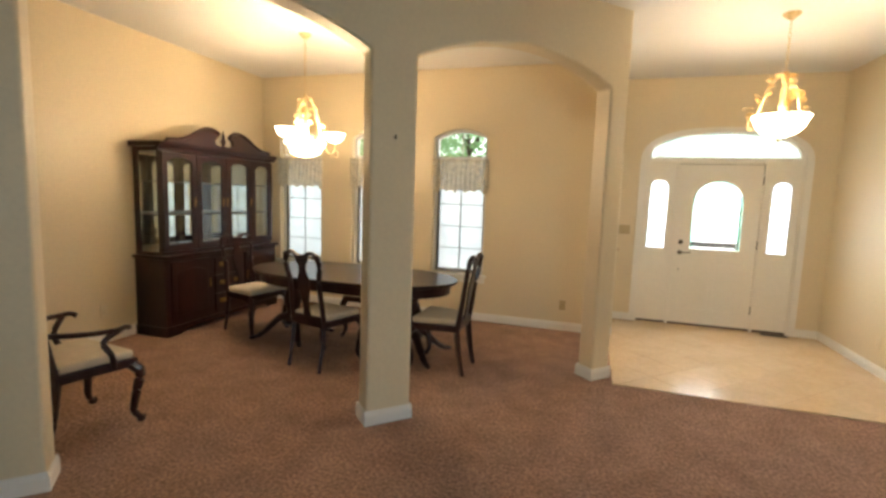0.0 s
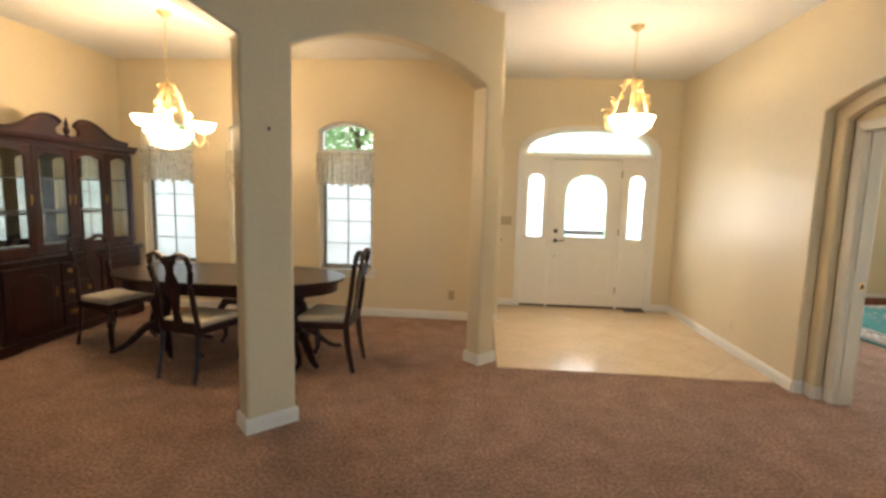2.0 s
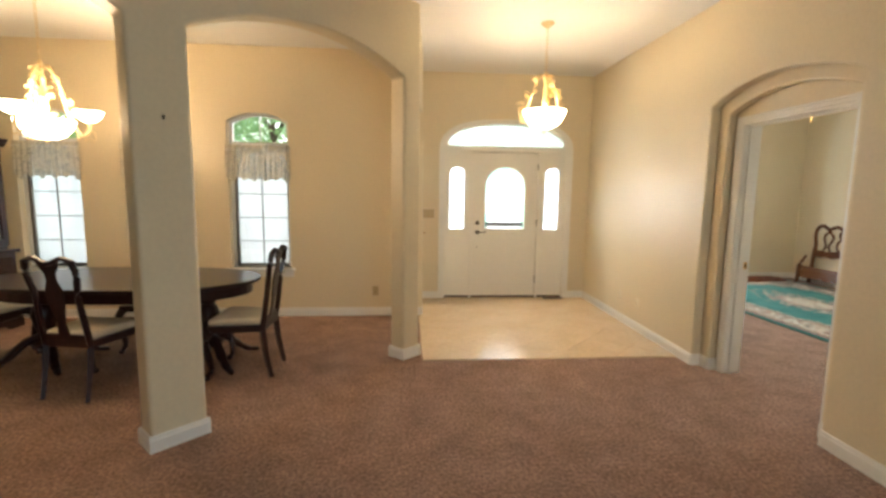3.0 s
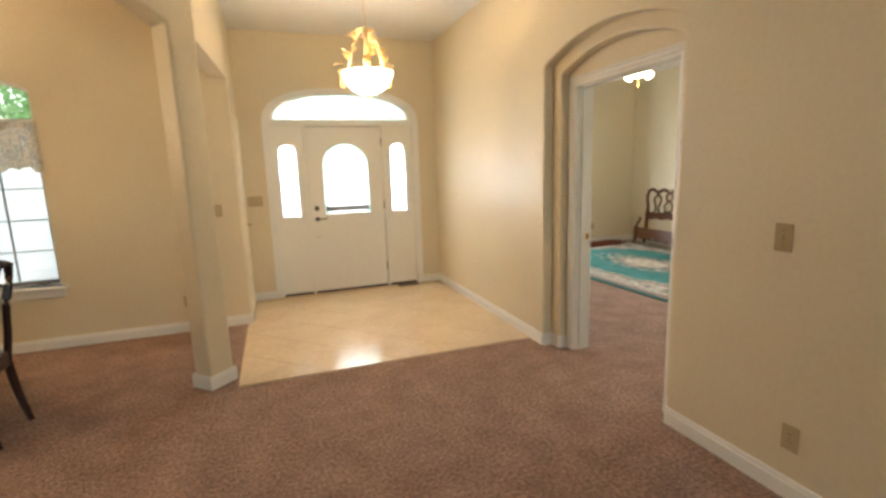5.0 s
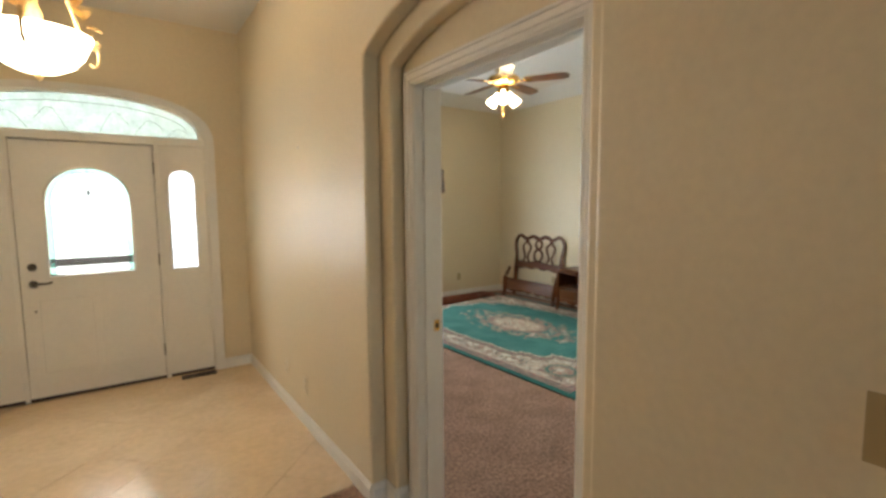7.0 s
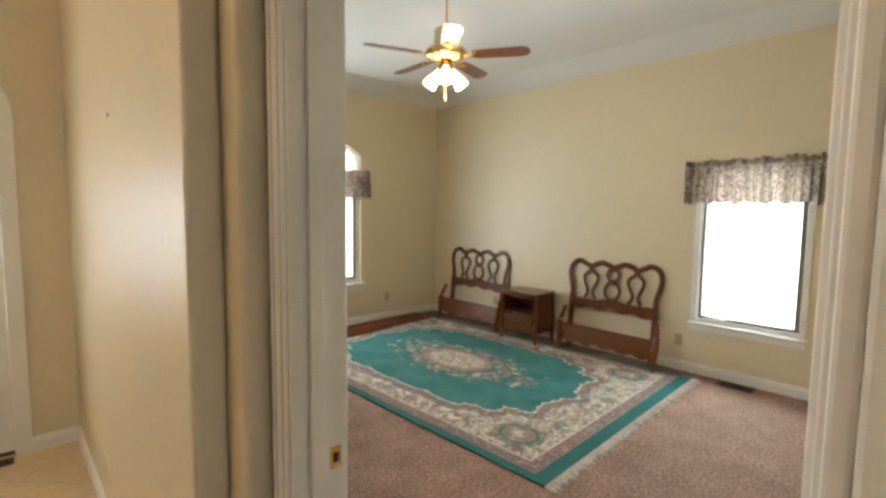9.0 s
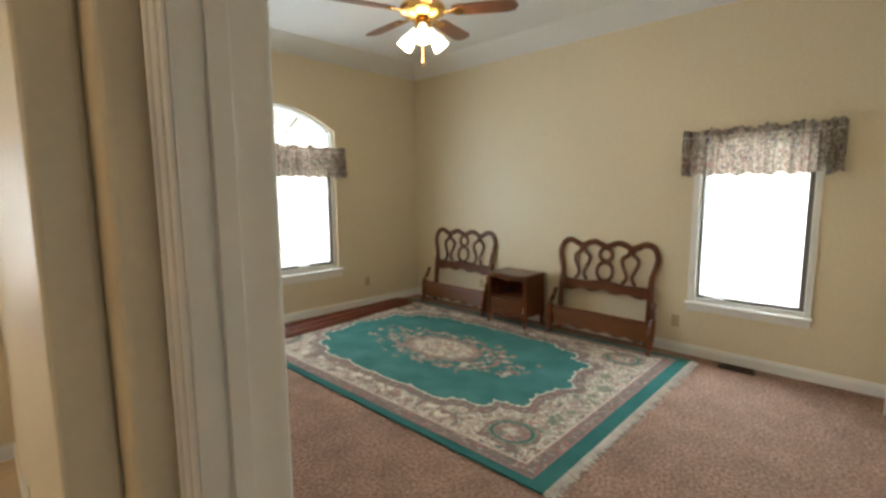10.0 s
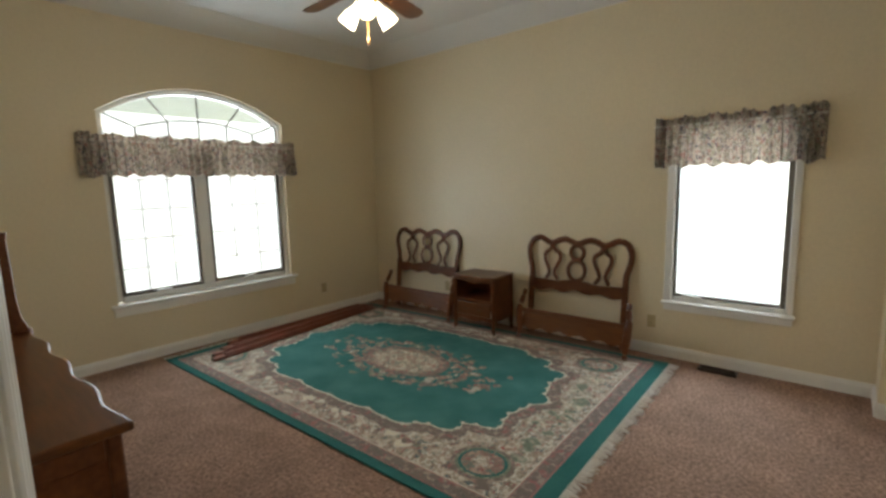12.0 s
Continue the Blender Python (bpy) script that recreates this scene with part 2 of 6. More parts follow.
M_RUGROSE = floral("rose garland wool pile", (0.30, 0.19, 0.15), [((0.45, 0.30, 0.23), 1.0, 0.50), ((0.14, 0.21, 0.16), 1.3, 0.54), ((0.30, 0.08, 0.08), 1.7, 0.60)], 20)
M_RUGSAGE = floral("sage wool pile", (0.20, 0.23, 0.16), [((0.40, 0.36, 0.27), 1.2, 0.56), ((0.12, 0.15, 0.11), 1.6, 0.58)], 24)
M_RUGPINK = material("dusty pink wool line", (0.42, 0.19, 0.17), 0.95, grain=0.2, grain_scale=250)
M_BEAD = material("ivory wool bead line", (0.66, 0.60, 0.47), 0.95, grain=0.2, grain_scale=250)
M_FRINGE = material("cream cotton fringe", (0.78, 0.74, 0.67), 0.95, (0.58, 0.52, 0.45), 14, 0.7, 0.15, 200)
M_GRASS = material("lawn", (0.07, 0.13, 0.03), 0.9, (0.10, 0.16, 0.04), 2, 0.8, 0.3, 40)
M_PORCH = material("pale concrete", (0.50, 0.48, 0.44), 0.85, (0.42, 0.40, 0.37), 3, 0.7, 0.1, 80)
M_LEAF = cloth("green foliage", (0.38, 0.62, 0.30), 0.65)
# emits light itself, in place of the overexposed outdoors
M_GLOWPANEL = material("glowing white backdrop", (0.8, 0.82, 0.82), 0.9, emit=(0.94, 0.98, 1.0), power=1.6)
M_BARK = material("brown bark", (0.10, 0.07, 0.05), 0.9, (0.06, 0.045, 0.03), 9, 0.8, 0.2, 30, 0.5, 40)
M_RAILING = material("dark porch rail", (0.06, 0.06, 0.065), 0.6, (0.045, 0.045, 0.05), 6, 0.5)


# ---- mesh helpers ----
def part(name, bm, mat, parent=None, label="", smooth=False):
    bmesh.ops.recalc_face_normals(bm, faces=bm.faces)
    me = bpy.data.meshes.new(name)
    bm.to_mesh(me)
    bm.free()
    me.materials.append(mat)
    if smooth:
        me.shade_smooth()
        me.set_sharp_from_angle(angle=radians(40))
    ob = new(name, me)
    if parent is not None:
        ob.parent = parent
    if label:
        tagged(ob, label)
    return ob


def thing(name, label, category, group="", at=None, kind=""):
    ob = new(name)
    ob.empty_display_size = 0.1
    if at is not None:
        ob.matrix_world = at
    return tagged(ob, label, category, group, kind)


def box(bm, x0, x1, y0, y1, z0, z1, bevel=0.0, seg=2, m=None):
    c = Matrix.Translation(((x0 + x1) / 2, (y0 + y1) / 2, (z0 + z1) / 2)) @ Matrix.Diagonal((abs(x1 - x0), abs(y1 - y0), abs(z1 - z0), 1))
    g = bmesh.ops.create_cube(bm, size=1, matrix=(m @ c) if m else c)
    if bevel:
        edges = list({e for v in g["verts"] for e in v.link_edges})
        bmesh.ops.bevel(bm, geom=edges, offset=bevel, segments=seg, affect="EDGES", profile=0.5)
    return bm


def B(*a, **k):
    return box(bmesh.new(), *a, **k)


def prism(bm, pts, depth, m, bevel=0.0, seg=2):
    """A plate: the outline pts in the plane's (u, v), made depth thick along the plane's third axis, placed by m."""
    tmp = bmesh.new()
    vs = [tmp.verts.new((u, v, 0)) for u, v in pts]
    f = tmp.faces.new(vs)
    r = bmesh.ops.extrude_face_region(tmp, geom=[f])
    bmesh.ops.translate(tmp, verts=[v for v in r["geom"] if isinstance(v, bmesh.types.BMVert)], vec=(0, 0, depth))
    bmesh.ops.recalc_face_normals(tmp, faces=tmp.faces)
    if bevel:
        bmesh.ops.bevel(tmp, geom=[e for e in tmp.edges if e.calc_face_angle(0) > 0.6], offset=bevel, segments=seg, affect="EDGES", profile=0.5)
    bmesh.ops.triangulate(tmp, faces=[f for f in tmp.faces if len(f.verts) > 4])
    bmesh.ops.transform(tmp, matrix=m, verts=tmp.verts)
    me = bpy.data.meshes.new("tmp")
    tmp.to_mesh(me)
    tmp.free()
    bm.from_mesh(me)
    bpy.data.meshes.remove(me)
    return bm


def lathe(bm, prof, m=None, n=20, phase=0.0):
    """Turned shape: prof is (radius, height) from bottom to top."""
    rings = []
    for r, z in prof:
        rings.append([bm.verts.new((r * math.cos(phase + 2 * math.pi * k / n), r * math.sin(phase + 2 * math.pi * k / n), z)) for k in range(n)])
    for a, b in zip(rings, rings[1:]):
        for k in range(n):
            bm.faces.new((a[k], a[(k + 1) % n], b[(k + 1) % n], b[k]))
    bm.faces.new(list(reversed(rings[0])))
    bm.faces.new(rings[-1])
    if m:
        bmesh.ops.transform(bm, matrix=m, verts=[v for r in rings for v in r])
    return bm


def sweep(bm, pts, radii, n=8, flat=1.0, up=(0, 0, 1), closed=False):
    """A tube along pts; radii one number or one for each point; flat squeezes it across the up direction."""
    pts = [Vector(p) for p in pts]
    if not isinstance(radii, (list, tuple)):
        radii = [radii] * len(pts)
    rings = []
    for i, p in enumerate(pts):
        if closed:
            d = pts[(i + 1) % len(pts)] - pts[i - 1]
        else:
            d = pts[min(i + 1, len(pts) - 1)] - pts[max(i - 1, 0)]
        d.normalize()
        u = Vector(up)
        if abs(d.dot(u)) > 0.98:
            u = Vector((1, 0, 0)) if abs(d.x) < 0.9 else Vector((0, 1, 0))
        a = d.cross(u).normalized()
        b = a.cross(d).normalized()
        rings.append([bm.verts.new(p + radii[i] * (math.cos(t) * a + flat * math.sin(t) * b)) for t in (2 * math.pi * k / n for k in range(n))])
    pairs = list(zip(rings, rings[1:])) + ([(rings[-1], rings[0])] if closed else [])
    for a, b in pairs:
        for k in range(n):
            bm.faces.new((a[k], a[(k + 1) % n], b[(k + 1) % n], b[k]))
    if not closed:
        bm.faces.new(list(reversed(rings[0])))
        bm.faces.new(rings[-1])
    return bm


def smooth_line(pts, n=6):
    """A Catmull-Rom line through pts."""
    p = [Vector(q) for q in pts]
    p = [2 * p[0] - p[1]] + p + [2 * p[-1] - p[-2]]
    out = []
    for i in range(1, len(p) - 2):
        for k in range(n):
            t = k / n
            out.append(0.5 * ((2 * p[i]) + (p[i + 1] - p[i - 1]) * t + (2 * p[i - 1] - 5 * p[i] + 4 * p[i + 1] - p[i + 2]) * t * t + (3 * p[i] - p[i - 1] - 3 * p[i + 1] + p[i + 2]) * t ** 3))
    out.append(p[-2])
    return out


def arch(s0, s1, spring, rise, n=16, power=1.6):
    """The curve of an arch from s0 to s1 at height spring."""
    c, h = (s0 + s1) / 2, (s1 - s0) / 2
    out = []
    for k in range(n + 1):
        a = math.pi * (1 - k / n)
        ca, sa = math.cos(a), math.sin(a)
        out.append((c + h * math.copysign(abs(ca) ** (2 / power), ca), spring + rise * abs(sa) ** (2 / power)))
    return out


def segment(s0, s1, spring, rise, n=14):
    """A flat circular arc from s0 to s1."""
    h = (s1 - s0) / 2
    r = (h * h + rise * rise) / (2 * rise)
    c = (s0 + s1) / 2
    a0 = math.asin(h / r)
    return [(c + r * math.sin(a), spring + rise - r + r * math.cos(a)) for a in (-a0 + 2 * a0 * k / n for k in range(n + 1))]


def plane_x(x):
    """(u, v) -> (x, u, v), thickness towards +x."""
    return Matrix(((0, 0, 1, x), (1, 0, 0, 0), (0, 1, 0, 0), (0, 0, 0, 1)))


def plane_y(y):
    """(u, v) -> (u, y, v), thickness towards +y."""
    return Matrix(((1, 0, 0, 0), (0, 0, 1, y), (0, 1, 0, 0), (0, 0, 0, 1)))


def plane_z(z):
    return Matrix.Translation((0, 0, z))

# ---- structure ----
H = 3.08          # ceiling
XE = 3.0          # hall's east wall
XB = 3.302        # its bedroom side
XW = -4.12        # dining room's west wall
YD = 5.80         # dining window wall
YF = 6.68         # foyer's front wall
XF = 0.64         # foyer's west wall
BX, BY, BS = 7.545, 8.20, 2.74   # bedroom's far, front and south walls


def holed(m, s0, s1, openings, thick, name, label, mat=M_WALL, z1=H):
    """A wall with openings (a, b, sill, top curve)."""
    bm = bmesh.new()
    at = s0
    for a, b, sill, top in sorted(openings, key=lambda o: o[0]):
        prism(bm, [(at, 0), (a, 0), (a, z1), (at, z1)], thick, m)
        if sill > 0:
            prism(bm, [(a, 0), (b, 0), (b, sill), (a, sill)], thick, m)
        prism(bm, [(a, z1)] + list(top) + [(b, z1)], thick, m)
        at = b
    prism(bm, [(at, 0), (s1, 0), (s1, z1), (at, z1)], thick, m)
    bmesh.ops.remove_doubles(bm, verts=bm.verts, dist=0.0001)
    return tagged(part(name, bm, mat), label, "wall", kind="structure")


WIN_D = [(-3.84, -3.18), (-2.715, -2.035), (-1.575, -0.895)]
holed(plane_y(YD), XW - 0.15, XF, [(a, b, 0.58, segment(a, b, 2.26, 0.10)) for a, b in WIN_D], 0.17, "wall_north", "cream painted dining room wall with three arched windows")
holed(plane_y(YF), XF - 0.15, XE, [(0.955, 2.705, 0, arch(0.955, 2.705, 2.05, 0.40, 20, 2.6))], 0.15, "wall_front", "cream painted foyer wall round the entry door")
tagged(part("wall_foyer_side", B(XF - 0.15, XF, YD + 0.171, YF, 0, H), M_WALL), "cream painted foyer side wall", "wall", kind="structure")
tagged(part("wall_west", B(XW - 0.15, XW, -4.15, YD, 0, H), M_WALL), "cream painted west wall behind the china cabinet", "wall", kind="structure")
holed(plane_y(-4.15), XW, XE, [(1.1, 2.9, 0.6, [(1.1, 2.5), (2.9, 2.5)])], 0.15, "wall_south", "cream painted wall with a wide window")

# hall's east wall: two stepped arches round the bedroom doorway
bm = bmesh.new()
X1, X2 = XE + 0.0852, XE + 0.1604     # faces of the two steps
NA, NB, SA, SB = 4.062, 3.955, 2.735, 2.828
A1 = segment(SA, NA, 2.235, 0.14, 18)
A2 = segment(SB, NB, 2.165, 0.12, 18)
prism(bm, [(-4.1, -0.03), (SA, -0.03)] + A1 + [(NA, -0.03), (YF + 0.13, -0.03), (YF + 0.13, H + 0.03), (-4.1, H + 0.03)], 0.085, plane_x(XE), 0.014, 3)
tagged(part("wall_east", bm, M_WALL), "cream painted hall wall with a stepped arched doorway", "wall", kind="structure")
bm = bmesh.new()
prism(bm, [(2.2, -0.03), (SB, -0.03)] + A2 + [(NB, -0.03), (4.5, -0.03), (4.5, 2.9), (2.2, 2.9)], 0.075, plane_x(X1), 0.014, 3)
tagged(part("wall_east_step", bm, M_WALL), "cream painted inner step of the arched doorway", "wall", kind="structure")
JS, JN, JH = 2.910, 3.862, 2.068
bm = bmesh.new()
prism(bm, [(-4.0, 0), (JS - 0.02, 0), (JS - 0.02, JH + 0.02), (JN + 0.02, JH + 0.02), (JN + 0.02, 0), (BY + 0.15, 0), (BY + 0.15, H), (-4.0, H)], XB - X2 - 0.001, plane_x(X2 + 0.001))
tagged(part("wall_bedroom_west", bm, M_WALL), "cream painted bedroom wall with the doorway", "wall", kind="structure")

# door lining and casing
ln = tagged(thing("door_frame", "white painted door casing and jambs round the bedroom doorway", "door frame"), kind="structure")
x0, x1 = X2 - 0.002, XB + 0.002
part("jamb", B(x0, x1, JN, JN + 0.02, 0, JH, 0.002), M_TRIM, ln)
part("jamb", B(x0, x1, JS - 0.02, JS, 0, JH, 0.002), M_TRIM, ln)
part("head_jamb", B(x0, x1, JS - 0.02, JN + 0.02, JH, JH + 0.02), M_TRIM, ln)
part("stop", B(x0 + 0.045, x0 + 0.08, JN - 0.012, JN, 0, JH, 0.002), M_TRIM, ln)
part("stop", B(x0 + 0.045, x0 + 0.08, JS, JS + 0.012, 0, JH, 0.002), M_TRIM, ln)
part("head_stop", B(x0 + 0.045, x0 + 0.08, JS + 0.012, JN - 0.012, JH - 0.012, JH, 0.002), M_TRIM, ln)


def casing(xf, sign):
    """Moulded casing on one face of the wall: three stepped strips."""
    for w0, w1, d in ((0.006, 0.026, 0.011), (0.026, 0.054, 0.015), (0.054, 0.068, 0.020)):
        bm = bmesh.new()
        xa, xb = sorted((xf, xf - sign * d))
        box(bm, xa, xb, JN + w0, JN + w1, 0, JH + w0, 0.005)
        box(bm, xa, xb, JS - w1, JS - w0, 0, JH + w0, 0.005)
        box(bm, xa, xb, JS - w1, JN + w1, JH + w0, JH + w1, 0.005)
        part("casing", bm, M_TRIM, ln)


casing(X2, 1)
casing(XB + 0.001, -1)
part("strike_plate", B(x0 + 0.100, x0 + 0.130, JN - 0.0025, JN + 0.001, 0.902, 0.959, 0.001), M_BRASS, ln, "brass strike plate")
# black block on the uncut plate, coloured like a hole in shade
part("strike_hole", B(x0 + 0.108, x0 + 0.122, JN - 0.0035, JN - 0.001, 0.918, 0.943), M_BLACK, ln)
for hz in (1.80, 1.10, 0.25):
    hb = bmesh.new()
    box(hb, x1 - 0.038, x1 - 0.002, JS, JS + 0.0025, hz, hz + 0.09, 0.001)
    lathe(hb, [(0.006, hz), (0.006, hz + 0.09)], Matrix.Translation((x1 + 0.004, JS + 0.004, 0)), 10)
    part("hinge", hb, M_BRASS, ln, "brass hinge leaf")

# bedroom walls
BW = (4.463, 6.195)
holed(plane_y(BY), XB, BX + 0.15, [(BW[0], BW[1], 0.56, segment(BW[0], BW[1], 2.26, 0.27, 20))], 0.15, "wall_bedroom_north", "cream painted bedroom wall with an arched window")
SW = (3.602, 4.440)
holed(plane_x(BX), BS - 0.15, BY, [(SW[0], SW[1], 0.51, [(SW[0], 1.98), (SW[1], 1.98)])], 0.15, "wall_bedroom_east", "cream painted bedroom wall behind the headboards")
tagged(part("wall_bedroom_south", B(XB, BX, BS - 0.15, BS, 0, H), M_WALL), "cream painted bedroom side wall", "wall", kind="structure")
tagged(part("wall_bedroom_corner", B(7.2, BX - 0.0005, BS + 0.0005, 3.08, 0, H + 0.06), M_WALL), "cream painted boxed-out corner of the bedroom", "wall", kind="structure")
tagged(part("ceiling", B(XW - 0.15, XB - 0.02, -4.15, BY + 0.15, H, H + 0.12), M_CEIL), "white painted flat ceiling", "ceiling", kind="structure")
HB = 3.205        # flat part of the bedroom's tray ceiling
bm = bmesh.new()
rims = []
for e, z in ((-0.012, H - 0.012), (0.0, H - 0.012), (0.30, HB), (0.30, HB + 0.10), (-0.012, HB + 0.10)):
    rims.append([bm.verts.new((x, y, z)) for x, y in ((XB + e, BS + e), (BX - e, BS + e), (BX - e, BY - e), (XB + e, BY - e))])
for a, b in zip(rims, rims[1:] + rims[:1]):
    for k in range(4):
        bm.faces.new((a[k], a[(k + 1) % 4], b[(k + 1) % 4], b[k]))
bm.faces.new(rims[2])
tagged(part("ceiling_bedroom", bm, M_CEIL), "white painted tray ceiling with sloped edges", "ceiling", kind="structure")
tagged(part("floor", B(XW - 0.15, BX + 0.15, -4.15, BY + 0.15, -0.12, 0), M_CARPET), "brown cut-pile wall-to-wall carpet", "carpet", kind="structure")

# the diagonal arcade between hall and dining room
AO, AU = Vector((-1.0, 2.845, 0)), Vector((1, 1, 0)).normalized()
AN = Vector((-1, 1, 0)).normalized()
ARC = Matrix(((AU.x, 0, AN.x, AO.x), (AU.y, 0, AN.y, AO.y), (0, 1, 0, 0), (0, 0, 0, 1)))
PA, PB0, PB1, PC = (0.012, 0.325), 2.03, 2.228, -1.645
AT = 0.165
bm = bmesh.new()
out = [(-4.35, -0.03), (PC, -0.03)] + segment(PC, PA[0], 2.41, 0.22, 18) + [(PA[0], -0.03), (PA[1], -0.03)] + [(u, z + 0.03 * (u - PA[1]) / (PB0 - PA[1])) for u, z in segment(PA[1], PB0, 2.42, 0.205, 18)] + [(PB0, -0.03), (PB1, -0.03), (PB1, H + 0.03), (-4.35, H + 0.03)]
prism(bm, out, AT, ARC, 0.018, 3)
tagged(part("arcade_wall", bm, M_WALL), "cream painted diagonal wall with two low arches and a square column", "wall", kind="structure")
tagged(part("header_beam", prism(bmesh.new(), [(0.44, 4.30), (0.552, 4.412), (XF - 0.002, YD), (XF - 0.15, YD)], H - 2.41, plane_z(2.41)), M_WALL), "cream painted header above the side opening", "beam", kind="structure")

# baseboards
def skirting(a, b, inward, h=0.10, t=0.014):
    """A white moulded board at the foot of a wall from a to b."""
    a, b, n = Vector((*a, 0)), Vector((*b, 0)), Vector((*inward, 0)).normalized()
    u = (b - a).normalized()
    m = Matrix(((n.x, 0, u.x, a.x), (n.y, 0, u.y, a.y), (0, 1, 0, 0), (0, 0, 0, 1)))
    bm = bmesh.new()
    prism(bm, [(0.0008, 0), (t, 0), (t, h * 0.72), (t * 0.7, h * 0.80), (t * 0.6, h * 0.93), (t * 0.25, h), (0.0008, h)], (b - a).length, m)
    return tagged(part("baseboard", bm, M_TRIM), "white painted moulded baseboard", "baseboard", kind="structure")


skirting((XW, YD), (XF - 0.005, YD), (0, -1))
skirting((XW, -0.28), (XW, YD), (1, 0))
skirting((XF, YD), (XF, 5.86), (1, 0))
skirting((XF, 6.60), (XF, YF), (1, 0))
skirting((XF, YF), (0.905, YF), (0, -1))
skirting((2.755, YF), (XE, YF), (0, -1))
skirting((XE, NA), (XE, YF), (-1, 0))
skirting((XE, -4.0), (XE, SA), (-1, 0))
skirting((X1, NB), (X1, NA), (-1, 0))
skirting((X1, SA), (X1, SB), (-1, 0))
skirting((XE, NA), (X1 - 0.001, NA), (0, -1))
skirting((X1, NB), (X2 - 0.001, NB), (0, -1))
skirting((XE, SA), (X1 - 0.001, SA), (0, 1))
skirting((X1, SB), (X2 - 0.001, SB), (0, 1))
skirting((XB, JN + 0.07), (XB, BY), (1, 0))
skirting((XB, BY), (BX, BY), (0, -1))
skirting((BX, 3.08), (BX, BY), (-1, 0))
skirting((XB, BS), (7.2, BS), (0, 1))
skirting((7.2, 3.08), (BX, 3.08), (0, 1))
skirting((7.2, BS), (7.2, 3.08), (-1, 0))


def arc_pt(s, t):
    p = AO + AU * s + AN * t
    return (p.x, p.y)


def arc_skirt(s0, s1):
    """Boards round a pier of the arcade."""
    k = 0.014
    skirting(arc_pt(s0 - k, 0), arc_pt(s1 + k, 0), -AN.xy)
    skirting(arc_pt(s0 - k, AT), arc_pt(s1 + k, AT), AN.xy)
    skirting(arc_pt(s0, 0), arc_pt(s0, AT), -AU.xy)
    skirting(arc_pt(s1, 0), arc_pt(s1, AT), AU.xy)


arc_skirt(*PA)
arc_skirt(PB0, PB1)
skirting(arc_pt(-4.2, 0), arc_pt(PC, 0), -AN.xy)
skirting(arc_pt(-4.2, AT), arc_pt(PC, AT), AN.xy)
skirting(arc_pt(PC, -0.014), arc_pt(PC, AT + 0.014), AU.xy)


# ---- windows ----
def ring(bm, outer, inner, depth, m):
    """A flat band between two lines with as many points, made depth thick."""
    lo = [[bm.verts.new(m @ Vector((u, v, d))) for u, v in line] for d in (0, depth) for line in (outer, inner)]
    o0, i0, o1, i1 = lo
    for k in range(len(outer) - 1):
        for a, b in ((o0, i0), (i0, i1), (i1, o1), (o1, o0)):
            bm.faces.new((a[k], a[k + 1], b[k + 1], b[k]))
    for k in (0, -1):
        bm.faces.new((o0[k], i0[k], i1[k], o1[k]))
    return bm


def dining_window(a, b, k):
    """An arched window: white drywall return and frame, dark sash, grey bars, a plain shade behind the lower part."""
    y = YD
    w = tagged(thing("window_%d" % k, "arched dining room window with brown sash and pale shade", "window"), kind="structure")
    fr = bmesh.new()
    t = 0.035
    yo = y + 0.08
    ring(fr, [(a, 0.58)] + segment(a, b, 2.26, 0.10) + [(b, 0.58)], [(a + t, 0.58)] + segment(a + t, b - t, 2.245, 0.085) + [(b - t, 0.58)], 0.07, plane_y(yo))
    part("window_frame", fr, M_TRIM, w)
    part("transom_bar", B(a + t, b - t, yo - 0.004, yo + 0.06, 1.985, 2.035, 0.004), M_TRIM, w)
    bm = bmesh.new()
    s = 0.028
    box(bm, a + t, a + t + s, yo + 0.012, yo + 0.05, 0.585, 1.985, 0.003)
    box(bm, b - t - s * 0.4, b - t, yo + 0.012, yo + 0.05, 0.585, 1.985, 0.003)
    box(bm, a + t, b - t, yo + 0.012, yo + 0.05, 0.585, 0.62, 0.003)
    part("sash", bm, M_SASH, w, "dark brown sash")
    cx = (a + b) / 2
    part("muntin", B(cx - 0.008, cx + 0.008, yo + 0.030, yo + 0.038, 0.61, 1.985), M_MUNTIN, w)
    part("muntin", B(cx - 0.008, cx + 0.008, yo + 0.030, yo + 0.038, 2.035, 2.335), M_TRIM, w)
    for q in range(1, 5):
        z = 0.61 + q * 0.277
        part("muntin", B(a + t + 0.02, b - t - 0.01, yo + 0.031, yo + 0.037, z - 0.006, z + 0.006), M_MUNTIN, w)
    g = part("pane", B(a + t, b - t, yo + 0.0395, yo + 0.043, 0.61, 1.985), M_GLASS, w)
    g2 = bmesh.new()
    prism(g2, [(a + t, 2.03), (b - t, 2.03), (b - t, 2.25)] + list(reversed(segment(a + t, b - t, 2.245, 0.085)))[1:-1] + [(a + t, 2.25)], 0.003, plane_y(yo + 0.04))
    g2 = part("pane", g2, M_GLASS, w)
    for o in (g, g2):
        o.visible_shadow = False
    part("shade", B(a + t, b - t, yo + 0.052, yo + 0.055, 0.60, 1.99), M_SHADE, w, "white translucent shade")
    st = bmesh.new()
    box(st, a - 0.05, b + 0.05, y - 0.045, y + 0.085, 0.545, 0.58, 0.008)
    box(st, a - 0.03, b + 0.03, y - 0.016, y - 0.0005, 0.475, 0.545, 0.004)
    part("window_sill", st, M_TRIM, w)
    part("crank_handle", B(b - 0.2, b - 0.1, yo - 0.02, yo + 0.01, 0.584, 0.604, 0.004), M_BRONZE, w)


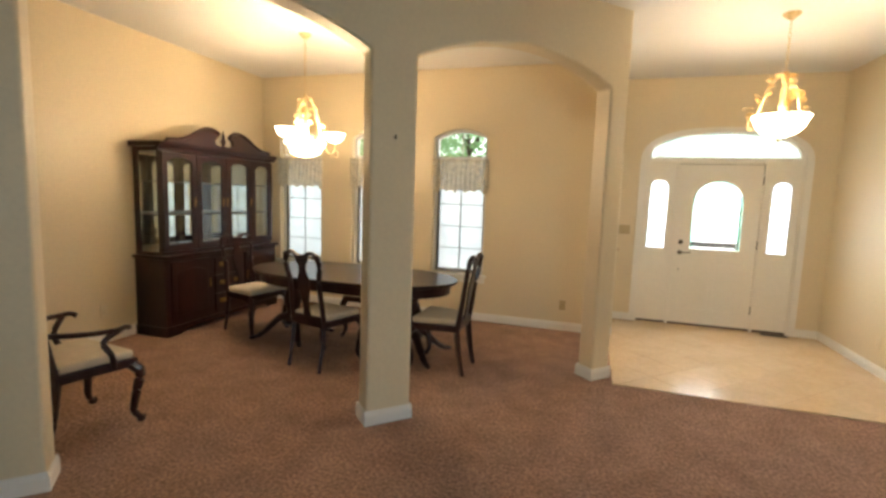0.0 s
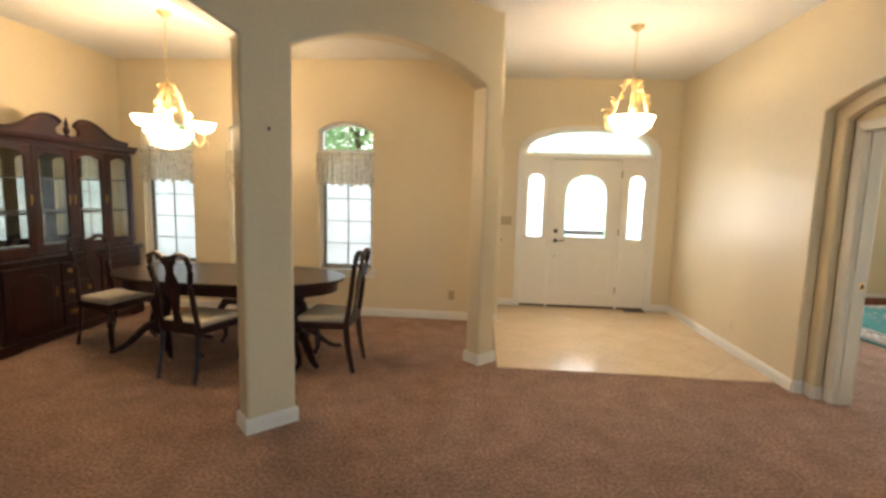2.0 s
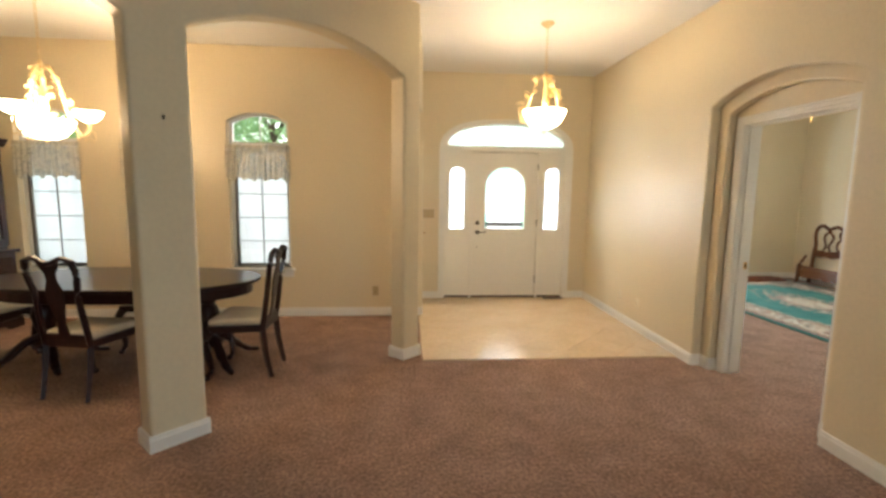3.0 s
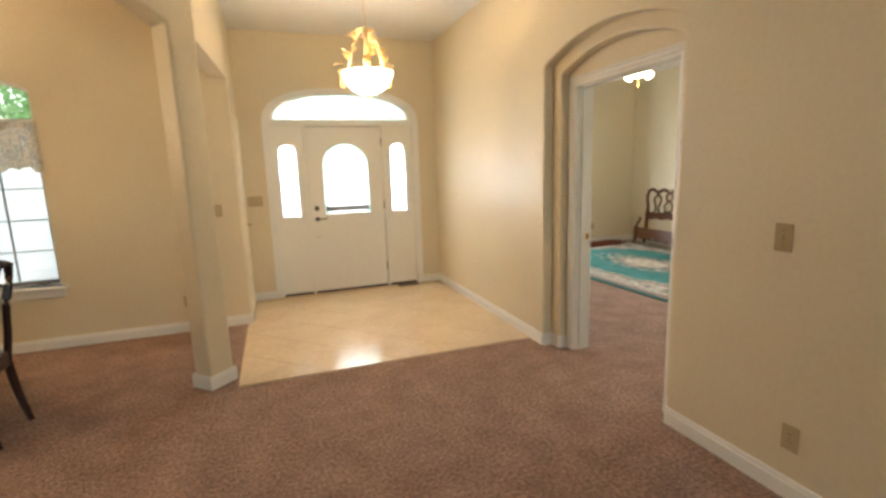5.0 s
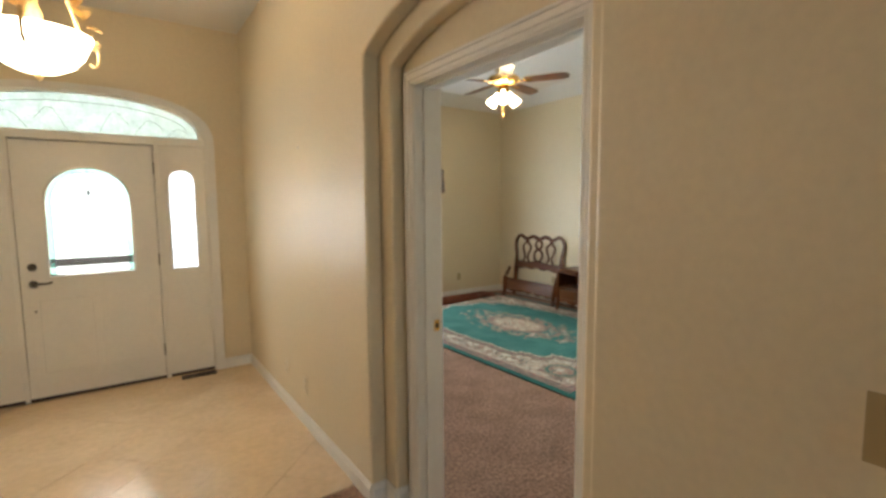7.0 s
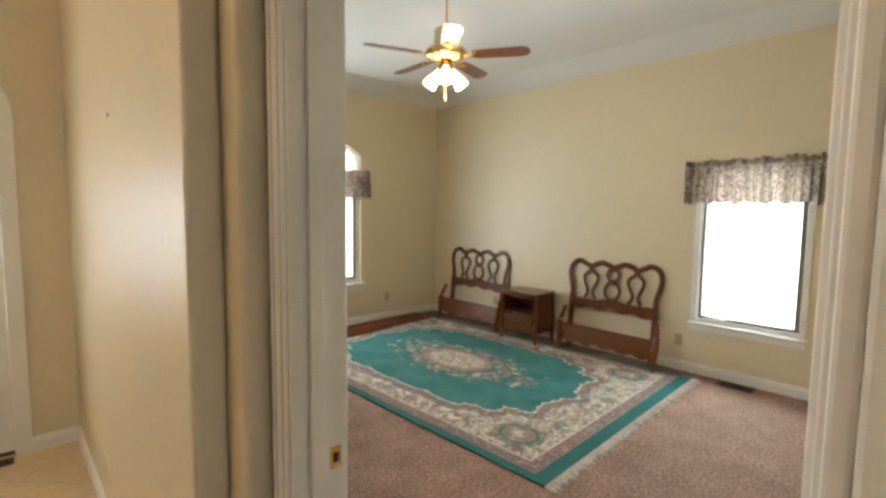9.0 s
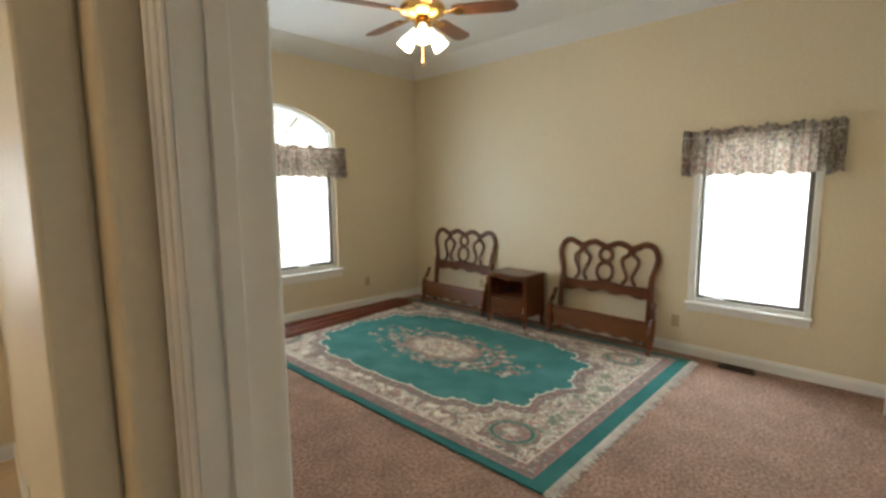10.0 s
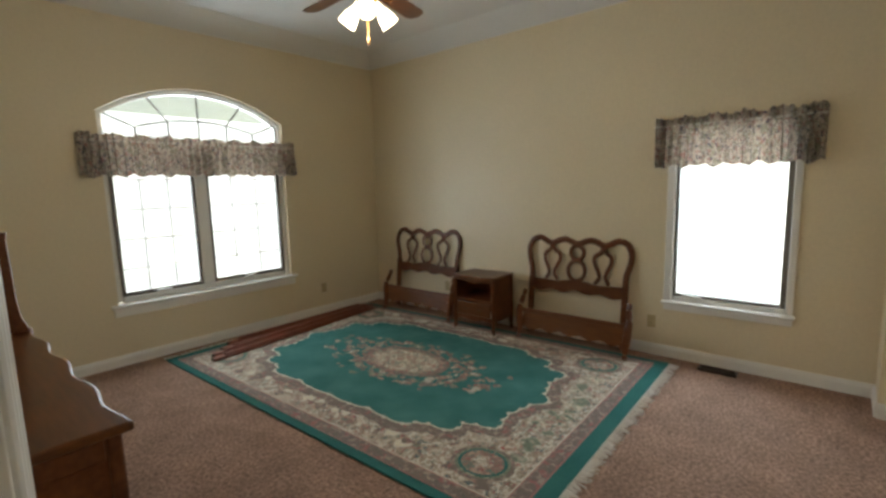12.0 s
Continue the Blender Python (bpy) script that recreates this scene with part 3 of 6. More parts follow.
for k, (a, b) in enumerate(WIN_D):
    dining_window(a, b, k + 1)


def bedroom_front_window():
    a, b = BW
    y = BY
    t = 0.045
    w = tagged(thing("window_4", "wide arched bedroom window with two casements under a sunburst fanlight", "window"), kind="structure")
    yo = y + 0.03
    for d, t0, t1 in ((0.075, 0.0, 0.03), (0.06, 0.03, 0.055)):
        fr = bmesh.new()
        ao = segment(a + t0, b - t0, 2.255 - t0 * 0.3, 0.27 - t0 * 0.4, 20)
        ai = segment(a + t1, b - t1, 2.255 - t1 * 0.3, 0.27 - t1 * 0.4, 20)
        ring(fr, [(a + t0, 0.575)] + ao + [(b - t0, 0.575)], [(a + t1, 0.575)] + ai + [(b - t1, 0.575)], d, plane_y(yo + 0.01 + t0))
        part("window_frame", fr, M_TRIM, w)
    part("bottom_rail", B(a + 0.055, b - 0.055, yo + 0.01, yo + 0.08, 0.56, 0.615, 0.004), M_TRIM, w)
    part("transom_bar", B(a + 0.055, b - 0.055, yo + 0.012, yo + 0.08, 1.90, 1.97, 0.004), M_TRIM, w)
    mx = 5.285
    part("mullion", B(mx - 0.055, mx + 0.055, yo + 0.005, yo + 0.08, 0.615, 1.90, 0.006), M_TRIM, w)
    for c0, c1 in ((a + 0.055, mx - 0.055), (mx + 0.055, b - 0.055)):
        bm = bmesh.new()
        for e in ((c0, c0 + 0.03, 0.615, 1.9), (c1 - 0.03, c1, 0.615, 1.9), (c0 + 0.03, c1 - 0.03, 0.615, 0.65), (c0 + 0.03, c1 - 0.03, 1.865, 1.9)):
            box(bm, e[0], e[1], yo + 0.022, yo + 0.06, e[2], e[3], 0.003)
        part("sash", bm, M_SASH, w, "dark brown casement sash")
        for q in (1, 2):
            x = c0 + (c1 - c0) * q / 3
            part("muntin", B(x - 0.006, x + 0.006, yo + 0.050, yo + 0.054, 0.65, 1.865), M_PALEBAR, w)
        for q in (1, 2, 3, 4):
            z = 0.59 + 0.27 * q
            part("muntin", B(c0 + 0.03, c1 - 0.03, yo + 0.050, yo + 0.054, z - 0.005, z + 0.005), M_PALEBAR, w)
        p = part("pane", B(c0 + 0.03, c1 - 0.03, yo + 0.046, yo + 0.049, 0.65, 1.865), M_GLASS, w)
        p.visible_shadow = False
        part("crank_handle", B((c0 + c1) / 2 - 0.08, (c0 + c1) / 2 + 0.05, yo - 0.008, yo + 0.02, 0.617, 0.637, 0.005), M_TRIM, w)
        part("latch", B(c0 + 0.004, c0 + 0.018, yo + 0.008, yo + 0.024, 1.48, 1.56, 0.004), M_SASH, w)
    cx = (a + b) / 2
    bm = bmesh.new()
    # five rays rise from a shallow arc, with a short upright under each
    arc_z = lambda u: 2.24 - u * u / 3.4
    for u, end, ez in ((-0.56, -0.81, 2.255), (-0.28, -0.44, 2.42), (0, 0, 2.485), (0.28, 0.44, 2.42), (0.56, 0.81, 2.255)):
        sweep(bm, [(cx + u, yo + 0.05, arc_z(u)), (cx + end, yo + 0.05, ez)], 0.0085, 6)
        sweep(bm, [(cx + u, yo + 0.05, arc_z(u)), (cx + u, yo + 0.05, 1.97)], 0.0085, 6)
    sweep(bm, [(cx + 0.056 * q, yo + 0.05, arc_z(0.056 * q)) for q in range(-10, 11)], 0.0085, 6)
    part("sunburst_bars", bm, M_SASH, w, "thin dark sunburst glazing bars")
    g = bmesh.new()
    prism(g, [(a + 0.05, 1.97)] + segment(a + 0.05, b - 0.05, 2.24, 0.245, 20) + [(b - 0.05, 1.97)], 0.003, plane_y(yo + 0.058))
    g = part("pane", g, M_GLASS, w)
    g.visible_shadow = False
    st = bmesh.new()
    box(st, a - 0.06, b + 0.06, y - 0.05, y + 0.04, 0.53, 0.56, 0.008)
    box(st, a - 0.04, b + 0.04, y - 0.018, y - 0.0005, 0.45, 0.53, 0.005)
    part("window_sill", st, M_TRIM, w)


bedroom_front_window()


def bedroom_side_window():
    a, b = SW
    x = BX
    w = tagged(thing("window_5", "bedroom casement window with white casing and brown sash", "window"), kind="structure")
    fr = bmesh.new()
    for y0, y1, z0, z1 in ((a - 0.036, a + 0.008, 0.51, 2.00), (b - 0.022, b + 0.036, 0.51, 2.00), (a - 0.036, b + 0.036, 1.95, 2.01)):
        box(fr, x - 0.016, x - 0.0005, y0, y1, z0, z1, 0.004)
    part("casing", fr, M_TRIM, w)
    fr = bmesh.new()
    for y0, y1, z0, z1 in ((a, a + 0.014, 0.51, 1.98), (b - 0.030, b, 0.51, 1.98), (a + 0.014, b - 0.030, 0.51, 0.548), (a + 0.014, b - 0.030, 1.93, 1.98)):
        box(fr, x + 0.002, x + 0.09, y0, y1, z0, z1, 0.004)
    part("window_frame", fr, M_TRIM, w)
    bm = bmesh.new()
    for y0, y1, z0, z1 in ((a + 0.016, a + 0.052, 0.550, 1.93), (b - 0.056, b - 0.032, 0.550, 1.93), (a + 0.052, b - 0.056, 0.550, 0.578), (a + 0.052, b - 0.056, 1.90, 1.93)):
        box(bm, x + 0.012, x + 0.05, y0, y1, z0, z1, 0.003)
    part("sash", bm, M_SASH, w, "dark brown casement sash")
    p = part("pane", B(x + 0.028, x + 0.031, a + 0.052, b - 0.056, 0.578, 1.90), M_GLASS, w)
    p.visible_shadow = False
    bm = bmesh.new()
    box(bm, x - 0.014, x + 0.012, b - 0.26, b - 0.17, 0.548, 0.566, 0.006)
    sweep(bm, smooth_line([(x - 0.004, b - 0.21, 0.562), (x - 0.020, b - 0.19, 0.574), (x - 0.024, b - 0.14, 0.572), (x - 0.022, b - 0.11, 0.560)], 4), 0.006, 7)
    part("crank_handle", bm, M_TRIM, w, "white folding crank handle")
    part("latch", B(x - 0.002, x + 0.012, b - 0.050, b - 0.036, 1.43, 1.51, 0.004), M_SASH, w)
    st = bmesh.new()
    box(st, x - 0.050, x + 0.03, a - 0.050, b + 0.050, 0.483, 0.51, 0.008)
    box(st, x - 0.016, x - 0.0005, a - 0.036, b + 0.036, 0.425, 0.483, 0.005)
    part("window_sill", st, M_TRIM, w)


bedroom_side_window()


# ---- entry door ----
def entry():
    y = YF
    d = tagged(thing("entry_door", "white entry door with arched glass between two sidelights under an arched fanlight", "door"), kind="structure")
    tr = bmesh.new()
    ao, ai = arch(0.90, 2.76, 2.06, 0.42, 24, 2.5), arch(0.97, 2.69, 2.05, 0.375, 24, 2.5)
    ring(tr, [(0.90, 0)] + ao + [(2.76, 0)], [(0.97, 0)] + ai + [(2.69, 0)], 0.021, plane_y(y - 0.0215))
    part("casing", tr, M_TRIM, d)
    yb = y + 0.03
    # sidelights
    for a, b, ga, gb in ((0.985, 1.337, 1.045, 1.262), (2.323, 2.677, 2.385, 2.592)):
        bm = bmesh.new()
        gz, gt = 0.98, 1.74
        ctop = arch(ga, gb, gt, 0.100, 12, 2.2)
        m = plane_y(yb)
        prism(bm, [(a, 0.032), (b, 0.032), (b, gz), (a, gz)], 0.045, m)
        prism(bm, [(a, gz), (ga, gz), (ga, gt), (a, gt)], 0.045, m)
        prism(bm, [(gb, gz), (b, gz), (b, gt), (gb, gt)], 0.045, m)
        prism(bm, [(a, gt)] + ctop + [(b, gt), (b, 2.0455), (a, 2.0455)], 0.045, m)
        s = part("sidelight", bm, M_DOOR, d)
        rim2 = bmesh.new()
        pts = [(ga, gz)] + ctop + [(gb, gz)]
        sweep(rim2, [(u, yb - 0.002, v) for u, v in pts], 0.008, 6, closed=True, up=(0, 1, 0))
        part("glass_rim", rim2, M_DOOR, s)
        g = bmesh.new()
        prism(g, pts, 0.004, plane_y(yb + 0.02))
        part("pane", g, M_SIDELIGHT, s, "bright frosted sidelight glass").visible_shadow = False
    for px in (0.962, 1.338, 2.288, 2.678):
        part("post", B(px, px + 0.030 if px < 2.2 or px > 2.6 else px + 0.034, yb - 0.018, yb + 0.07, 0, 2.07, 0.004), M_DOOR, d)
    part("head_rail", B(0.972, 2.69, yb - 0.018, yb + 0.07, 2.045, 2.115, 0.005), M_DOOR, d)
    # fanlight
    ft = arch(1.02, 2.64, 2.118, 0.292, 24, 2.3)
    fo = arch(0.965, 2.695, 2.06, 0.385, 24, 2.5)
    fr = bmesh.new()
    ring(fr, fo, ft, 0.05, plane_y(yb - 0.01))
    part("fanlight_frame", fr, M_DOOR, d)
    g = bmesh.new()
    prism(g, ft, 0.004, plane_y(yb + 0.02))
    part("fanlight_pane", g, M_FROST, d, "bright frosted fanlight glass").visible_shadow = False
    lead = bmesh.new()
    sweep(lead, [(u * 0.92 + 1.83 * 0.08, yb + 0.017, 2.118 + (v - 2.118) * 0.80) for u, v in ft[2:-2]], 0.003, 5, up=(0, 1, 0))
    for s in (-1, 1):
        for p, q, w in ((0.10, 0.30, 0.5), (0.34, 0.55, 0.35), (0.58, 0.74, 0.2)):
            sweep(lead, smooth_line([(1.83 + s * p, yb + 0.017, 2.13), (1.83 + s * (p + q) / 2, yb + 0.017, 2.13 + 0.21 * w * 1.6), (1.83 + s * q, yb + 0.017, 2.125 + 0.16 * w)], 5), 0.0018, 5, up=(0, 1, 0))
    part("fanlight_lead", lead, M_CAME, d)
    # door leaf
    a, b = 1.372, 2.284
    # added dark strips that block daylight and keep the leaf's gaps dark
    for e in ((1.355, 1.385, 0.012, 2.05), (2.272, 2.30, 0.012, 2.05), (1.385, 2.272, 2.025, 2.05)):
        part('gap_strip', B(e[0], e[1], yb + 0.0455, yb + 0.065, e[2], e[3]), M_SASH, d)
    ga, gb, gz, gt = 1.548, 2.108, 0.985, 1.565
    bm = bmesh.new()
    m = plane_y(yb)
    ct = arch(ga, gb, gt, 0.275, 20, 2.05)
    prism(bm, [(a, 0.032), (b, 0.032), (b, gz), (a, gz)], 0.045, m)
    prism(bm, [(a, gz), (ga, gz), (ga, gt), (a, gt)], 0.045, m)
    prism(bm, [(gb, gz), (b, gz), (b, gt), (gb, gt)], 0.045, m)
    prism(bm, [(a, gt)] + ct + [(b, gt), (b, 2.036), (a, 2.036)], 0.045, m)
    leaf = part("door_leaf", bm, M_DOOR, d)
    rim = bmesh.new()
    pts = [(ga, gz)] + ct + [(gb, gz)]
    sweep(rim, [(u, yb - 0.002, v) for u, v in pts], 0.011, 6, closed=True, up=(0, 1, 0))
    part("glass_rim", rim, M_DOOR, leaf)
    g = bmesh.new()
    prism(g, pts, 0.004, plane_y(yb + 0.02))
    part("door_pane", g, M_GLASS, leaf, "clear arched door glass").visible_shadow = False
    ins = 0.040
    it = arch(ga + ins, gb - ins, gt, 0.275 - ins, 20, 2.05)
    strip = bmesh.new()
    ring(strip, [(ga, gz)] + ct + [(gb, gz)], [(ga + ins, gz)] + it + [(gb - ins, gz)], 0.003, plane_y(yb + 0.0255))
    part("bevel_strip", strip, M_AQUA, leaf, "pale aqua bevelled glass border").visible_shadow = False
    cm = bmesh.new()
    sweep(cm, [(u, yb + 0.018, v) for u, v in [(ga + ins, gz)] + it + [(gb - ins, gz)]], 0.0035, 5, up=(0, 1, 0))
    mid = (ga + gb) / 2
    sweep(cm, [(mid, yb + 0.018, gt + 0.272), (mid, yb + 0.018, gt + 0.18)], 0.0045, 5, up=(0, 1, 0))
    for s in (-1, 1):
        sweep(cm, smooth_line([(mid, yb + 0.018, gt + 0.245), (mid + s * 0.05, yb + 0.018, gt + 0.225), (mid + s * 0.11, yb + 0.018, gt + 0.242)], 4), 0.0035, 5, up=(0, 1, 0))
    sweep(cm, [(ga, yb + 0.018, gz + 0.008), (gb, yb + 0.018, gz + 0.008)], 0.008, 5, up=(0, 1, 0))
    part("lead_came", cm, M_CAME, leaf, "grey lead cames")
    dm = bmesh.new()
    prism(dm, [(mid - 0.014, gt + 0.075), (mid, gt + 0.03), (mid + 0.014, gt + 0.075), (mid, gt + 0.12)], 0.004, plane_y(yb + 0.0145))
    part("glass_jewel", dm, M_CAME, leaf, "small grey-green glass lozenge")
    for (px0, px1) in ((1.47, 1.80), (1.86, 2.19)):
        pm = bmesh.new()
        sweep(pm, [(px0, yb, 0.22), (px1, yb, 0.22), (px1, yb, 0.80), (px0, yb, 0.80)], 0.004, 6, closed=True, up=(0, 1, 0))
        part("panel_moulding", pm, M_DOOR, leaf)
    for z, r in ((1.066, 0.029), (0.935, 0.027)):
        k = bmesh.new()
        lathe(k, [(r, 0), (r, 0.008), (r * 0.7, 0.016), (r * 0.55, 0.03)], pose(1.446, yb, z, 90), 18)
        if z < 1:
            sweep(k, smooth_line([(1.446, yb - 0.035, z), (1.49, yb - 0.045, z + 0.004), (1.53, yb - 0.045, z + 0.002), (1.565, yb - 0.043, z + 0.012)], 4), 0.0075, 8)
        part("lever_handle" if z < 1 else "deadbolt", k, M_BRONZE, leaf, "dark bronze hardware", True)
    k = bmesh.new()
    lathe(k, [(0.008, 0), (0.008, 0.006)], pose(1.446, yb, 0.72, 90), 10)
    part("screw_cap", k, M_BRONZE, leaf)
    for hz in (1.80, 1.02, 0.22):
        k = bmesh.new()
        lathe(k, [(0.007, hz), (0.007, hz + 0.10)], Matrix.Translation((2.287, yb - 0.008, 0)), 10)
        part("hinge", k, M_BRONZE, leaf)
    part("threshold", B(0.985, 2.675, yb - 0.006, yb + 0.07, 0.0085, 0.0315, 0.002), M_VENT, d, "dark metal threshold")


entry()

# closet door in the foyer's side wall
cl = tagged(thing("closet_door", "cream flush closet door in the foyer's side wall", "door"), kind="structure")
part("leaf", B(XF + 0.001, XF + 0.012, 5.93, 6.53, 0.01, 2.03, 0.002), M_CLOSET, cl)
for e in ((5.87, 5.93, 0, 2.09), (6.53, 6.59, 0, 2.09), (5.93, 6.53, 2.03, 2.09)):
    part("casing", B(XF + 0.0008, XF + 0.018, e[0], e[1], e[2], e[3], 0.004), M_CLOSET, cl)
k = bmesh.new()
sweep(k, [(XF + 0.012, 6.46, 0.95), (XF + 0.055, 6.46, 0.95), (XF + 0.058, 6.40, 0.95), (XF + 0.058, 6.35, 0.95)], 0.008, 8)
part("lever_handle", k, M_BRASS, cl, "brass lever handle", True)

# ---- dining room ----
def tilt(y, z, deg):
    """A plane for plates seen from the front, (u, v) across and up, leaning back by deg."""
    return Matrix.Translation((0, y, z)) @ Matrix.Rotation(radians(deg), 4, "X") @ Matrix(((1, 0, 0, 0), (0, 0, 1, 0), (0, 1, 0, 0), (0, 0, 0, 1)))


def mirrored(half):
    """A closed outline from its right half, bottom to top."""
    return half + [(-u, v) for u, v in reversed(half)]


def dining_chair(at, label, arms=False):
    c = thing("dining_armchair" if arms else "dining_chair", label, "chair", "chairs of the dining set", at)
    wf, wb, d = (0.28, 0.23, 0.22) if arms else (0.25, 0.20, 0.215)
    zs = 0.40
    bm = bmesh.new()
    prism(bm, [(-wb, -d), (wb, -d), (wf, d), (-wf, d)], 0.055, plane_z(zs - 0.02), 0.006)
    part("seat_frame", bm, M_DARK, c)
    bm = bmesh.new()
    prism(bm, [(-wb + 0.012, -d + 0.02), (wb - 0.012, -d + 0.02), (wf - 0.012, d - 0.012), (-wf + 0.012, d - 0.012)], 0.055, plane_z(zs + 0.034), 0.022, 3)
    part("seat", bm, M_SEAT, c, "cream upholstered seat pad", True)
    for s in (-1, 1):
        bm = bmesh.new()
        x = s * (wf - 0.025)
        pts = smooth_line([(x, d - 0.03, zs), (x + s * 0.022, d + 0.012, zs - 0.07), (x + s * 0.008, d - 0.008, zs - 0.20), (x - s * 0.006, d - 0.020, 0.08), (x + s * 0.008, d + 0.006, 0.03), (x + s * 0.014, d + 0.020, 0.012)], 5)
        n = len(pts)
        rad = [0.037 - 0.019 * min(1, k / (0.72 * n)) + (0.012 if k > 0.9 * n else 0) for k in range(n)]
        sweep(bm, pts, rad, 8)
        lathe(bm, [(0.022, 0.0), (0.027, 0.008), (0.02, 0.02)], Matrix.Translation((x + s * 0.012, d + 0.014, 0)), 10)
        part("leg", bm, M_DARK, c, smooth=True)
        bm = bmesh.new()
        xb = s * (wb - 0.02)
        sweep(bm, smooth_line([(xb, -d - 0.045, 0), (xb, -d - 0.005, 0.20), (xb, -d + 0.018, zs)], 4), [0.020, 0.021, 0.022, 0.023, 0.024, 0.025, 0.026, 0.026, 0.027], 4)
        part("leg", bm, M_DARK, c)
        bm = bmesh.new()
        top = 1.02
        pts = smooth_line([(xb, -d + 0.018, zs), (xb * 0.98, -d - 0.012, 0.58), (xb * 0.93, -d - 0.035, 0.76), (xb * 1.08, -d - 0.062, 0.92), (xb * 0.98, -d - 0.078, top - 0.012)], 4)
        sweep(bm, pts, 0.0225, 6)
        part("back_post", bm, M_DARK, c, smooth=True)
    bm = bmesh.new()
    crest = smooth_line([(-wb * 0.94, -d - 0.078, 1.005), (-wb * 0.55, -d - 0.082, 1.03), (-wb * 0.25, -d - 0.082, 1.005), (0, -d - 0.082, 0.995), (wb * 0.25, -d - 0.082, 1.005), (wb * 0.55, -d - 0.082, 1.03), (wb * 0.94, -d - 0.078, 1.005)], 4)
    sweep(bm, crest, 0.024, 8, 0.75)
    part("crest_rail", bm, M_DARK, c, smooth=True)
    half = [(0.050, 0.0), (0.040, 0.07), (0.030, 0.14), (0.050, 0.23), (0.068, 0.32), (0.060, 0.39), (0.036, 0.45), (0.040, 0.50), (0.075, 0.545), (0.06, 0.58)]
    bm = bmesh.new()
    prism(bm, mirrored(half), 0.014, tilt(-d + 0.005, zs + 0.03, 8.5) @ Matrix.Translation((0, 0, -0.007)), 0.003)
    part("splat", bm, M_DARK, c)
    part("back_seat_rail", B(-wb + 0.01, wb - 0.01, -d - 0.004, -d + 0.03, zs + 0.03, zs + 0.075, 0.004), M_DARK, c)
    if arms:
        for s in (-1, 1):
            bm = bmesh.new()
            sweep(bm, smooth_line([(s * (wb - 0.02), -d - 0.03, 0.68), (s * (wb + 0.05), -0.08, 0.66), (s * (wb + 0.085), 0.06, 0.655), (s * (wb + 0.07), 0.14, 0.66), (s * (wb + 0.045), 0.17, 0.645)], 5), 0.021, 8, 0.8)
            part("armrest", bm, M_DARK, c, smooth=True)
            bm = bmesh.new()
            sweep(bm, smooth_line([(s * (wf - 0.03), 0.09, zs), (s * (wf + 0.02), 0.05, 0.50), (s * (wf - 0.02), 0.03, 0.58), (s * (wb + 0.075), 0.10, 0.648)], 5), 0.018, 8)
            part("arm_support", bm, M_DARK, c, smooth=True)
    return c


def facing(x, y, fx, fy):
    """The pose of a chair with its back legs' middle at x, y that faces (fx, fy)."""
    a = math.degrees(math.atan2(-fx, fy))
    f = Vector((fx, fy)).normalized()
    return pose(x + f.x * 0.25, y + f.y * 0.25, 0, 0, 0, a)


L_CHAIR = "dark mahogany dining chair with vase splat and cream seat"
first = dining_chair(facing(-1.945, 3.57, 0.21, 0.977), L_CHAIR)
for x, y, fx, fy in ((-0.63, 4.12, -1, 0.02), (-3.375, 4.43, 0.98, -0.16), (-1.89, 5.03, 0, -1)):
    copy_thing(first, facing(x, y, fx, fy))
dining_chair(facing(-2.722, 1.943, 0.12, 0.99), "dark mahogany armchair with scrolled arms and cream seat, near the arcade", True)


def oval(hx, hy, n=40, straight=0.30):
    pts = []
    for k in range(n):
        a = 2 * math.pi * k / n
        c = math.cos(a)
        pts.append((math.copysign(straight, c) * (1 if abs(c) > 1e-6 else 0) + (hx - straight) * c, hy * math.sin(a)))
    return pts


def table():
    t = thing("dining_table", "dark mahogany oval double-pedestal dining table", "table", at=pose(-1.90, 4.31, 0, 0, 0, -2))
    bm = bmesh.new()
    prism(bm, oval(1.10, 0.53), 0.026, plane_z(0.726), 0.009, 3)
    part("tabletop", bm, M_TABLE, t)
    bm = bmesh.new()
    prism(bm, oval(1.065, 0.495), 0.016, plane_z(0.710), 0.004)
    part("top_moulding", bm, M_DARK, t)
    bm = bmesh.new()
    prism(bm, oval(1.03, 0.46), 0.085, plane_z(0.626), 0.004)
    part("apron", bm, M_DARK, t)
    for px in (-0.70, 0.66):
        ped = bmesh.new()
        lathe(ped, [(0.10, 0.16), (0.115, 0.19), (0.075, 0.23), (0.058, 0.28), (0.085, 0.36), (0.098, 0.43), (0.075, 0.50), (0.055, 0.53), (0.085, 0.56), (0.10, 0.60), (0.14, 0.626)], Matrix.Translation((px, 0, 0)), 20)
        p = part("pedestal", ped, M_DARK, t, smooth=True)
        for a in (45, 135, 225, 315):
            ca, sa = math.cos(radians(a)), math.sin(radians(a))
            ft = bmesh.new()
            sweep(ft, smooth_line([(px + r * ca, r * sa, z) for r, z in ((0.05, 0.24), (0.14, 0.21), (0.25, 0.11), (0.34, 0.045), (0.43, 0.022))], 4), [0.045] * 5 + [0.04] * 4 + [0.032] * 4 + [0.026] * 3 + [0.02], 8, 0.8)
            part("foot", ft, M_DARK, p, smooth=True)


table()


